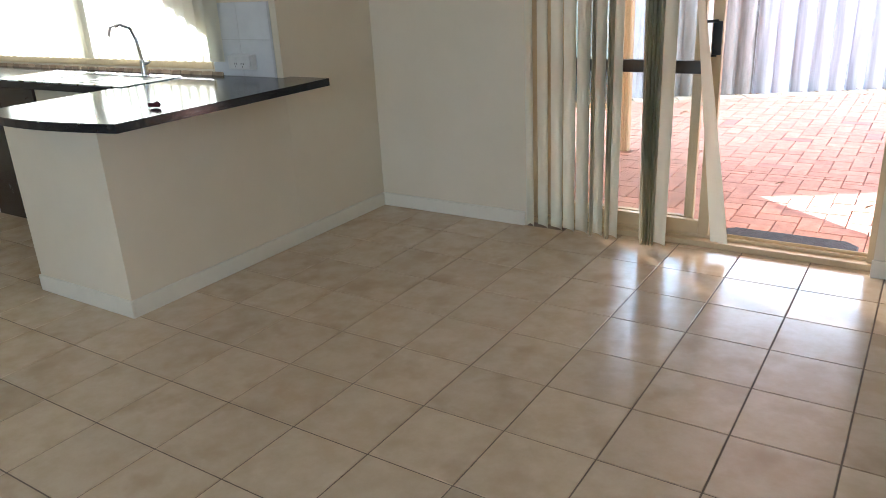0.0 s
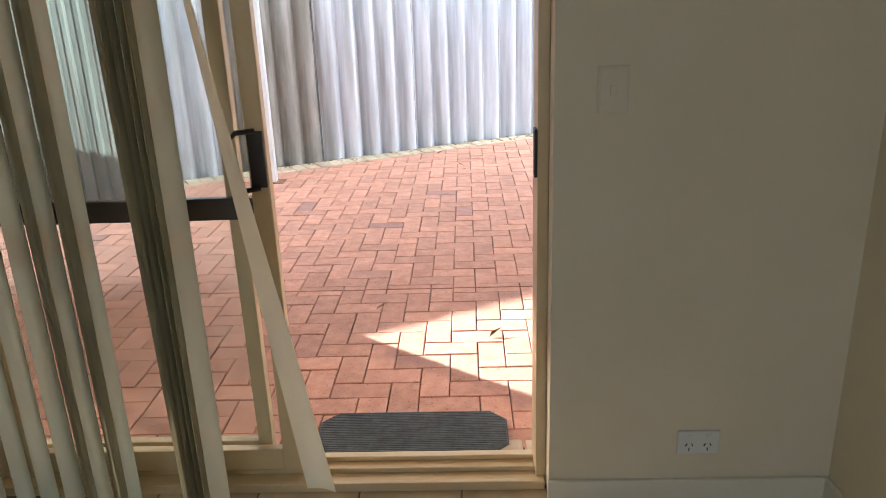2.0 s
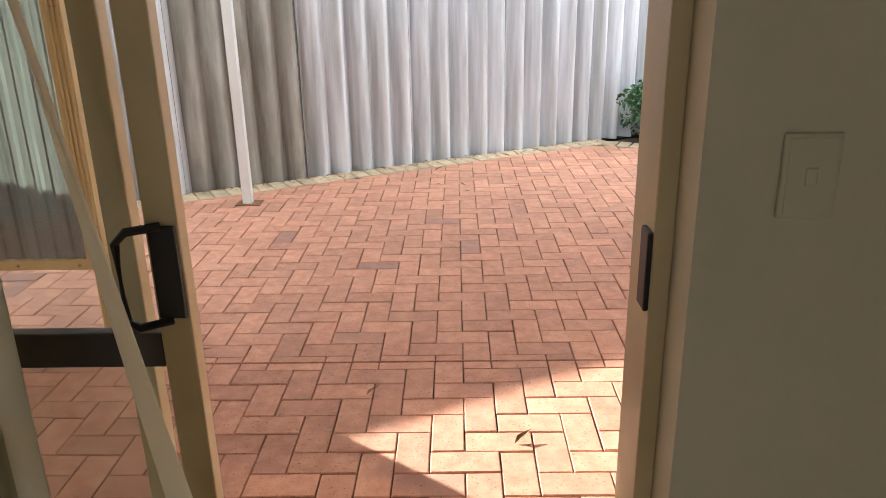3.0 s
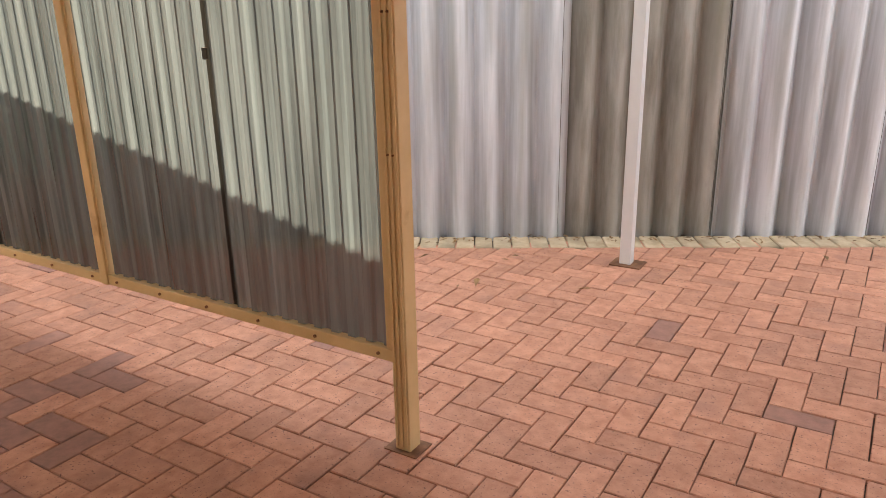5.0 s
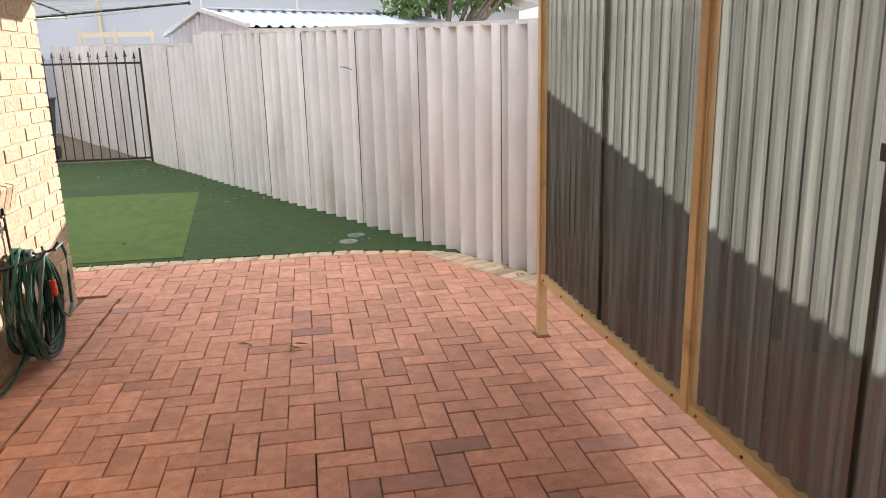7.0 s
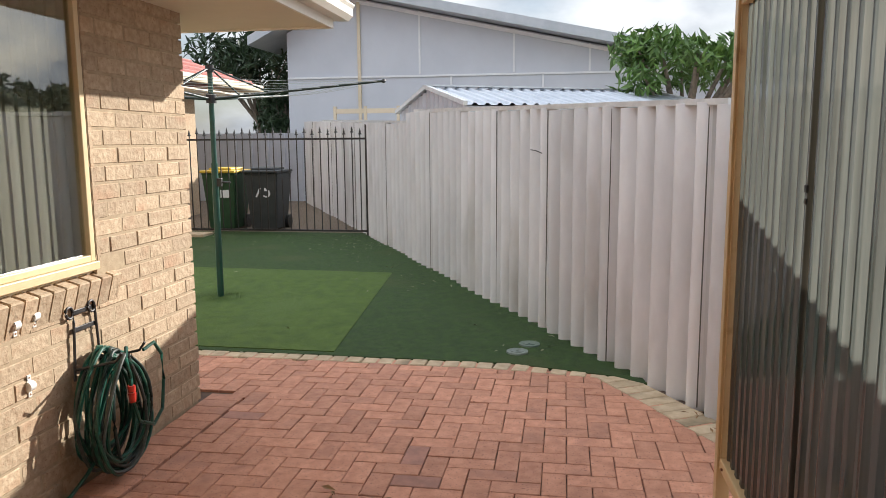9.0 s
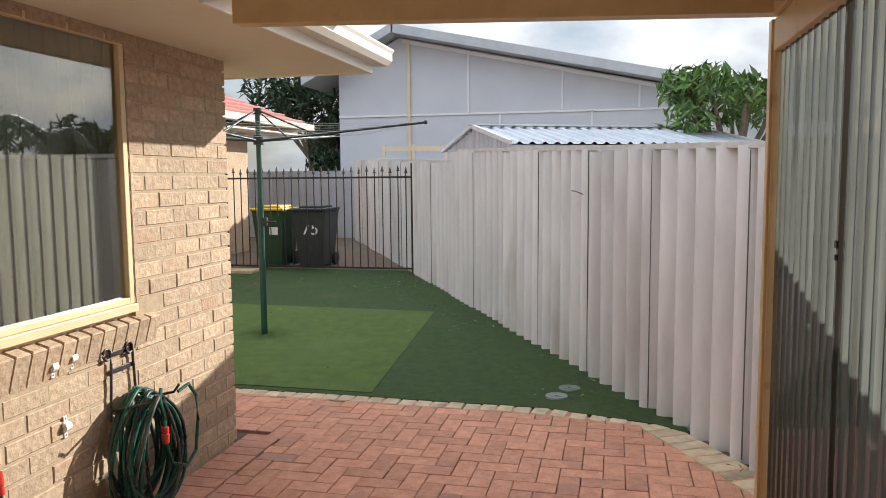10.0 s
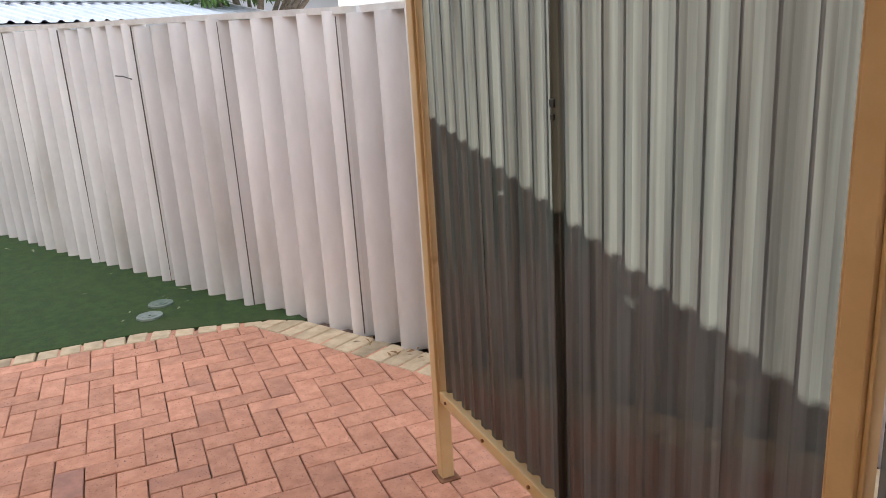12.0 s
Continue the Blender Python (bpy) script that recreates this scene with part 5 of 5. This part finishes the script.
bm = bmesh.new()
prof = [(-3.3, -0.16), (12.0, -0.16), (12.0, roof_z(12.0)), (-1.2, roof_z(-1.2)), (-3.3, roof_z(-3.3))]
lo = [bm.verts.new((-26, y, z)) for y, z in prof]
hi = [bm.verts.new((-34, y, z)) for y, z in prof]
bm.faces.new(lo)
bm.faces.new(hi[::-1])
for i in range(5):
    j = (i + 1) % 5
    bm.faces.new((lo[i], hi[i], hi[j], lo[j]))
npart("wall", bm, M_NBR)
bm = bmesh.new()
for pts in (((-1.2, -4.3),), ((-1.25, 12.6),)):
    for a, b in pts:
        y0, y1 = min(a, b), max(a, b)
        vs = []
        for x in (-25.2, -34.5):
            for y in (y0, y1):
                vs += [(x, y, roof_z(y) + 0.06), (x, y, roof_z(y) + 0.34)]
        v = [bm.verts.new(p) for p in vs]
        for f in ((0, 1, 3, 2), (4, 6, 7, 5), (0, 4, 5, 1), (2, 3, 7, 6), (1, 5, 7, 3), (0, 2, 6, 4)):
            bm.faces.new([v[i] for i in f])
npart("roof", bm, M_NBR_ROOF)
bm = bmesh.new()
for y in (1.05, 4.0, 6.3, 2.05, 4.9, 8.4):
    upper = y in (1.05, 4.0, 6.3)
    box(bm, -25.99, -25.96, y - 0.03, y + 0.03, 3.6 if upper else -0.1, roof_z(y) - 0.02 if upper else 3.55)
box(bm, -25.99, -25.96, -3.3, 12.0, 3.52, 3.58)
npart("cover_strip", bm, M_NBR_TRIM)
bm = bmesh.new()
box(bm, -25.99, -25.93, -0.95, -0.85, -0.1, 5.85)
npart("downpipe", bm, M_NBR_TAN, "cream downpipe")
bm = bmesh.new()
for y0, y1 in ((-1.1, 12.2),):
    m = Matrix.Translation((-25.95, y0, roof_z(y0) - 0.1)) @ Matrix.Rotation(-math.atan(0.213), 4, "X")
    box(bm, -0.03, 0.02, 0, 13.4, -0.05, 0.05, m=m)
npart("rake_trim", bm, M_NBR_TRIM)
bm = bmesh.new()
rod(bm, (-29, 4.2, 4.9), (-29, 4.2, 5.55), 0.02)
rod(bm, (-29, 3.7, 5.5), (-29, 5.0, 5.45), 0.015)
npart("aerial", bm, M_CAP)

redh = thing("house_wing", "cream brick house wing with a red tiled hip roof", "house", (-14, -4, -0.16))
ri = Matrix.Translation((14, 4, 0.16))


def rpart(name, bm, material):
    o = part(name, bm, material, redh)
    o.matrix_parent_inverse = ri
    return o


rpart("wall", boxes((-16.3, -9.0, -6.2, -1.62, -0.16, 2.5)), M_BRICK_J)
bm = bmesh.new()
base = [(-18.2, -6.8), (-8.4, -6.8), (-8.4, -1.05), (-18.2, -1.05)]
EV, RG = 2.74, 3.95
lo = [bm.verts.new((x, y, EV)) for x, y in base]
r1, r2 = bm.verts.new((-8.4, -3.92, RG)), bm.verts.new((-15.3, -3.92, RG))
for f in ((lo[0], lo[1], r1, r2), (lo[1], lo[2], r1), (lo[2], lo[3], r2, r1), (lo[3], lo[0], r2)):
    bm.faces.new(f)
bm.faces.new(lo[::-1])
rpart("roof", bm, M_REDTILE)
bm = bmesh.new()
box(bm, -18.25, -8.4, -1.06, -0.98, 2.60, 2.74, 0.02)
rpart("fascia", bm, M_NBR_TAN)
bm = bmesh.new()
box(bm, -18.28, -18.2, -6.8, -0.98, 2.60, 2.74, 0.02)
rpart("fascia", bm, M_NBR_TAN)
rpart("soffit", boxes((-18.2, -8.4, -6.8, -1.06, 2.47, 2.5)), M_SOFFIT)
for i in range(9):
    f = (i + 0.4) / 9.5
    bm = bmesh.new()
    y, z = -1.05 - 2.87 * f, EV + (RG - EV) * f
    box(bm, -18.2 + 2.9 * f, -8.4, y - 0.03, y + 0.01, z - 0.01, z + 0.035, 0.008)
    rpart("tile_course", bm, M_REDTILE)

# low pale fence and timber frame beyond the gate
bm = bmesh.new()
for i in range(40):
    y = -6.0 + i * 0.2
    box(bm, -19.02 + (0.03 if i % 2 else 0), -18.98 + (0.03 if i % 2 else 0), y, y + 0.2, -0.16, 1.72)
back = tagged(part("back_fence", bm, M_BACKFENCE), "pale blue-grey ribbed metal fence behind the bins", "fence", kind="structure")
bm = bmesh.new()
box(bm, -21.05, -21.0, -0.25, 1.5, 2.22, 2.34)
box(bm, -21.05, -21.0, -0.25, 1.5, 1.8, 1.9)
for y in (-0.25, 0.55, 1.4):
    box(bm, -21.05, -20.98, y, y + 0.07, -0.16, 2.4)
tagged(part("timber_trellis", bm, M_NBR_TAN), "yellow timber rail frame above the fence", "trellis")

# ---- trees and bushes ----


def leaf_cloud(bm, r, centres, count, size, flat=0.5, long=2.4):
    for _ in range(count):
        c, rad = r.choice(centres)
        while True:
            p = Vector((r.uniform(-1, 1), r.uniform(-1, 1), r.uniform(-1, 1)))
            if 0.25 < p.length < 1:
                break
        p = Vector(c) + Vector((p.x * rad, p.y * rad, p.z * rad * 0.8))
        m = Matrix.Translation(p) @ Euler((r.uniform(-1.2, 1.2), r.uniform(-1.2, 1.2), r.uniform(0, 6.3))).to_matrix().to_4x4()
        s = size * r.uniform(0.6, 1.3)
        q = [bm.verts.new(m @ Vector(v)) for v in ((-s * long / 2, 0, 0), (0, s * flat, 0.12 * s), (s * long / 2, 0, -0.1 * s), (0, -s * flat, 0.12 * s))]
        bm.faces.new((q[0], q[1], q[2]))
        bm.faces.new((q[0], q[2], q[3]))


def tree(name, label, at, trunk_h, centres, leaf, count, size, seed, flat=0.5, long=2.4):
    r = random.Random(seed)
    ob = thing(name, label, "tree", at)
    bm = bmesh.new()
    rod(bm, (0, 0, 0), (0.05, 0, trunk_h), 0.14, 0.09, 10)
    for c, rad in centres:
        mid = Vector((0.05, 0, trunk_h)).lerp(Vector(c), 0.5) + Vector((0, 0, -0.1))
        rod(bm, (0.05, 0, trunk_h * 0.95), mid, 0.06, 0.045, 8)
        rod(bm, mid, c, 0.045, 0.02, 8)
    part("trunk", bm, M_BARK, ob)
    bm = bmesh.new()
    leaf_cloud(bm, r, centres, count, size, flat, long)
    part("crown", bm, leaf, ob)
    return ob


r = random.Random(3)
tree("frangipani_tree", "broad-leafed green frangipani tree behind the fence", (-16, 7.6, -0.16), 1.7,
     [((r.uniform(-0.9, 0.9), r.uniform(-0.95, 1.4), r.uniform(2.3, 3.1) + 0.25), r.uniform(0.32, 0.5)) for _ in range(20)], M_LEAF, 2200, 0.09, 11, 0.4, 2.8)
tree("dark_conifer", "dark green conifer behind the red roofed house", (-29, -5.6, -0.16), 2.5,
     [((r.uniform(-1.2, 1.2), r.uniform(-1.6, 1.6), r.uniform(2.8, 6.6)), r.uniform(0.6, 1.0)) for _ in range(16)], M_LEAF3, 2600, 0.16, 12, 0.35, 3.0)
tree("dark_conifer", "tall dark green conifer with a ragged crown", (-27.5, -3.9, -0.16), 1.2,
     [((r.uniform(-0.6, 0.6), r.uniform(-0.7, 0.6), r.uniform(1.6, 3.6)), r.uniform(0.4, 0.7)) for _ in range(10)], M_LEAF3, 1500, 0.12, 13, 0.35, 3.0)
tree("street_tree", "dark leafy tree beyond the fence", (-24.6, 17.4, -0.16), 1.4,
     [((r.uniform(-2.0, 2.0), r.uniform(-1.2, 1.2), r.uniform(1.8, 3.2)), r.uniform(0.5, 0.9)) for _ in range(16)], M_LEAF3, 2200, 0.17, 14, 0.4, 2.6)


def palm(at, h, seed):
    r = random.Random(seed)
    ob = thing("palm_tree", "dark palm tree with drooping fronds beyond the fence", "palm tree", at, "palms beyond the fence")
    bm = bmesh.new()
    rod(bm, (0, 0, 0), (0.1, 0, h), 0.17, 0.12, 10)
    part("trunk", bm, M_BARK, ob)
    for k in range(15):
        a = 2 * math.pi * k / 15 + r.uniform(-0.2, 0.2)
        up = r.uniform(0.2, 1.2)
        bm = bmesh.new()
        prev = None
        for i in range(12):
            t = i / 11
            c = Vector((0.1 + math.cos(a) * 1.7 * t, math.sin(a) * 1.7 * t, h + up * t - 1.5 * t * t))
            side = Vector((-math.sin(a), math.cos(a), -0.5)).normalized()
            side2 = Vector((math.sin(a), -math.cos(a), -0.5)).normalized()
            w = 0.5 * math.sin(math.pi * min(1, 0.15 + t * 0.85))
            if prev is not None:
                for sd in (side, side2):
                    q = [bm.verts.new(p) for p in (prev, c, c + sd * w + (c - prev) * 0.8)]
                    bm.faces.new(q)
            prev = c
        part("frond", bm, M_LEAF3, ob)
    return ob


palm((-19.3, 17.2, -0.16), 3.3, 1)
palm((-22.0, 17.6, -0.16), 3.1, 2)


def bush(at, spread, count, size, seed, label, leaf, vine=False):
    r = random.Random(seed)
    ob = thing("garden_bush", label, "bush", at, "bushes in the corner bed")
    centres = [((r.uniform(-spread, spread), r.uniform(-0.35, 0.3), r.uniform(0.15, 0.5) if not vine else r.uniform(0.3, 1.5)), r.uniform(0.13, 0.24)) for _ in range(18)]
    bm = bmesh.new()
    for c, rad in centres:
        rod(bm, (c[0] * 0.3, c[1] * 0.3, -0.03), c, 0.012, 0.006, 6)
    part("stems", bm, M_BARK, ob)
    bm = bmesh.new()
    leaf_cloud(bm, r, centres, count, size, 0.55, 1.8)
    part("foliage", bm, leaf, ob)
    return ob


bush((1.85, 10.55, G), 0.5, 3200, 0.03, 21, "dense low green bush in the corner garden bed", M_LEAF2)
bush((2.75, 10.55, G), 0.5, 2600, 0.03, 22, "dense low green bush in the corner garden bed", M_LEAF2)
bush((2.15, 11.05, G), 0.32, 900, 0.05, 23, "broad-leafed green climber against the white fence", M_LEAF, vine=True)
bm = bmesh.new()
prism(bm, [(1.15, 10.46), (2.05, 10.02), (3.0, 9.9), (4.6, 10.0), (4.6, 12.3), (1.3, 10.62)], G - 0.06, G - 0.008)
setting("garden_bed", bm, M_SOIL, "dark soil garden bed with leaf litter", "garden bed")

# ---- pieces: floor tiles ----
TP = 0.303
tile_mesh = chamfered("tile", TP - 0.005, TP - 0.005, 0.012, M_TILE, 0.0015)
TX0, TY0 = 0.003 + TP / 2, 3.772 + TP / 2


def cut_tile(x0, x1, y0, y1):
    return chamfered("tile", x1 - x0 - 0.005, y1 - y0 - 0.005, 0.012, M_TILE, 0.0015)


far_tiles, near = [], 0
for i in range(-22, 4):
    for j in range(-24, 3):
        x0, y0 = TX0 + i * TP - TP / 2, TY0 + j * TP - TP / 2
        x1, y1 = x0 + TP, y0 + TP
        lim_x1 = RX
        lim_y1 = WI if x0 > KX - 0.31 else KI
        if x0 > -1.75 and x1 < 0.05 and y1 > WI:
            lim_y1 = 4.125
        x1c, y1c = min(x1, lim_x1), min(y1, lim_y1)
        x0c, y0c = max(x0, -6.1), max(y0, -2.98)
        if KX - 0.31 < x0 < KX < x1 and y0 > 2.2:
            x0c = KX
        elif x0 < KX and y0 > 2.2 and x1 > -2.95:
            continue
        if x1c - x0c < 0.02 or y1c - y0c < 0.02:
            continue
        m = Matrix.Translation(((x0c + x1c) / 2, (y0c + y1c) / 2, rng.uniform(-0.0004, 0.0004)))
        whole = (x1c - x0c) > TP - 0.001 and (y1c - y0c) > TP - 0.001
        if whole and not (x0 > -3.9 and y0 > 0.6):
            far_tiles.append(m)
        else:
            piece("tile", tile_mesh if whole else cut_tile(x0c, x1c, y0c, y1c), m, floor)
joined("tiles_far", tile_mesh, far_tiles, M_TILE_J, floor)

# ---- pieces: herringbone paving ----
A = 0.1165
paver_mesh = chamfered("paver", 2 * A - 0.004, A - 0.004, 0.05, M_PAVER, 0.0035)
paver_dark = chamfered("paver", 2 * A - 0.004, A - 0.004, 0.05, M_PAVER_DARK, 0.0035)
far, far_dark, count = [], [], 0
rp = random.Random(9)
PX0, PY0, JOINT = -0.70, 5.84, 5.905


def paved(x, y):
    if behind(x, y) > -0.20 or x < -7.44 or x > 4.6 or y < 1.2:
        return False
    if x > 1.0 and y > 10.4 - 0.48 * (x - 1.1) - 0.12 and y > 9.75:
        return False
    if x > -2.85:
        return y > 4.43
    if x > -6.47:
        return y > 3.40
    return True


for i in range(-64, 50):
    for j in range(-42, 46):
        c = (i - j) % 4
        if c not in (0, 3):
            continue
        x, y = PX0 + i * A, PY0 + j * A
        cx, cy, turn = (x + A, y + A / 2, 0) if c == 0 else (x + A / 2, y + A, 90)
        if not paved(cx, cy):
            continue
        # a wide straight joint runs along the paving; the bricks are cut to it
        half = A / 2 if turn == 0 else A
        y0, y1 = cy - half, cy + half
        if -6.62 < cx < -2.9 and y0 < 3.617:
            if y1 > 3.64:
                h = y1 - 3.617
                f = (h - 0.003) / (2 * half - 0.005)
                far.append(Matrix.Translation((cx, y1 - h / 2, G)) @ Matrix.Rotation(radians(turn), 4, "Z") @ (Matrix.Diagonal((1, f, 1, 1)) if turn == 0 else Matrix.Diagonal((f, 1, 1, 1))))
            continue
        if y0 < JOINT < y1 and cx > -1.75:
            lower, upper = JOINT - 0.006 - y0, y1 - JOINT - 0.004
            for part_h, mid in ((lower, y0 + lower / 2), (upper, y1 - upper / 2)):
                if part_h > 0.022:
                    f = (part_h - 0.002) / (2 * half - 0.004)
                    far.append(Matrix.Translation((cx, mid, G)) @ Matrix.Rotation(radians(turn), 4, "Z") @ (Matrix.Diagonal((1, f, 1, 1)) if turn == 0 else Matrix.Diagonal((f, 1, 1, 1))))
            continue
        m = Matrix.Translation((cx + rp.uniform(-0.0012, 0.0012), cy + rp.uniform(-0.0012, 0.0012), G + rp.uniform(-0.002, 0.002))) @ Euler((rp.uniform(-0.008, 0.008), rp.uniform(-0.008, 0.008), radians(turn) + rp.uniform(-0.006, 0.006))).to_matrix().to_4x4()
        spot = noise.noise((cx * 0.9, cy * 0.9, 4.0))
        # dark pavers are more frequent inside this oval
        dark_zone = math.hypot(cx + 3.4, (cy - 5.65) * 1.3) < 0.75
        dark = rp.random() < (0.30 if dark_zone else 0.008 if spot < 0.25 else 0.06)
        if -4.5 < cx < 0.25 and 4.6 < cy < 6.25 and count < 300:
            piece("paver", paver_dark if dark else paver_mesh, m, paving)
            count += 1
        else:
            (far_dark if dark else far).append(m)
x = -6.52
while x < -2.95:
    far.append(Matrix.Translation((x, 3.494 + rp.uniform(-0.002, 0.002), G + rp.uniform(-0.002, 0.002))) @ Matrix.Rotation(radians(90), 4, "Z"))
    x += A
joined("pavers_far", paver_mesh, far, M_PAVER_J, paving)
joined("pavers_burnt_far", paver_dark, far_dark, M_PAVER_DARK_J, paving)

# ---- pieces: cream edging ----
edge_mesh = chamfered("edging_brick", 0.225, 0.110, 0.07, M_EDGE, 0.006)
edging = thing("paving_edge", "cream clay header bricks edging the paving", "edging", (0, 0, 0), kind="structure")


def edge_run(points, step=0.116):
    for (x0, y0), (x1, y1) in zip(points, points[1:]):
        d = Vector((x1 - x0, y1 - y0, 0))
        n = int(d.length / step)
        for k in range(n):
            p = Vector((x0, y0, 0)) + d * ((k + 0.5) / n)
            m = Matrix.Translation((p.x, p.y, G + 0.004 + rp.uniform(-0.003, 0.003))) @ Matrix.Rotation(math.atan2(d.y, d.x) + math.pi / 2 + rp.uniform(-0.008, 0.008), 4, "Z")
            piece("edging_brick", edge_mesh, m, edging)


pe = [along(s, -0.165) for s in (-4.62, 4.95)]
edge_run([(-7.50, 1.2), (-7.47, 3.9), (-7.44, 5.1), (-7.32, 5.90)])
edge_run([(pe[0].x, pe[0].y), (pe[1].x, pe[1].y)])
edge_run([(1.08, 10.40), (2.0, 9.96), (3.0, 9.82), (4.6, 9.92)])
edge_run([(-2.8, 4.375), (2.5, 4.375)])
bm = bmesh.new()
prism(bm, [tuple(along(-3.9, -0.28).xy), tuple(along(6, -0.30).xy), tuple(along(6, 0.06).xy), tuple(along(-3.9, 0.06).xy)], -0.15, G - 0.02)
setting("fence_strip", bm, M_SOIL, "strip of dark soil and litter along the fence foot", "soil")

# ---- pieces: brickwork ----
CO = 0.0868
brick_mesh = chamfered("brick", 0.230, 0.0765, 0.04, M_BRICK, 0.005)
half_mesh = chamfered("brick", 0.110, 0.0765, 0.04, M_BRICK, 0.005)
lay = Matrix.Rotation(radians(-90), 4, "X")
rest = []
for k in range(27):
    z = G + 0.045 + k * CO
    x = -6.45 + (0.0 if k % 2 else 0.12)
    if k % 2 == 0:
        piece("brick", half_mesh, Matrix.Translation((-6.395, BY, z)) @ lay, mortar)
        x = -6.335
    while x < -2.9:
        cx = x + 0.115
        if not (cx + 0.115 > WX0 and cx - 0.115 < WX1 and WZ0 - 0.17 < z < WZ1):
            m = Matrix.Translation((cx, BY + rp.uniform(-0.003, 0.003), z)) @ lay
            if cx < -4.4:
                piece("brick", brick_mesh, m, mortar)
            else:
                rest.append(m)
        elif cx < WX0 + 0.115 and not cx + 0.115 < WX0:
            w = WX0 - (cx - 0.115)
            if w > 0.03 and z > WZ0:
                piece("brick", chamfered("brick", w, 0.0765, 0.04, M_BRICK, 0.005), Matrix.Translation((WX0 - w / 2, BY, z)) @ lay, mortar)
        x += 0.24
joined("bricks_far", brick_mesh, rest, M_BRICK_J, mortar)
for k in range(15):
    z = WZ0 + 0.03 + k * CO
    if z < WZ1:
        piece("brick", chamfered("brick", 0.07, 0.0765, 0.03, M_BRICK, 0.004), Matrix.Translation((WX0 - 0.004, BY - 0.036, z)) @ Matrix.Rotation(radians(90), 4, "Y") @ Matrix.Rotation(radians(90), 4, "Z"), mortar)
sill_mesh = chamfered("sill_brick", 0.076, 0.115, 0.16, M_BRICK, 0.006)
x = WX0 - 0.10
while x < WX1 + 0.1:
    m = Matrix.Translation((x, BY - 0.015, WZ0 - 0.065)) @ Matrix.Rotation(radians(-16), 4, "X")
    piece("sill_brick", sill_mesh, m, mortar)
    x += 0.0865

# ---- pieces: wall tiles in the kitchen ----
wt_mesh = chamfered("wall_tile", 0.219, 0.182, 0.004, M_WALLTILE, 0.001)
for i in range(2):
    for k in range(2):
        cx, cz = WX1 + 0.125 + i * 0.222, BENCH + 0.094 + k * 0.185
        piece("wall_tile", wt_mesh, Matrix.Translation((cx, KI - 0.006, cz)) @ Matrix.Rotation(radians(90), 4, "X"), splash)
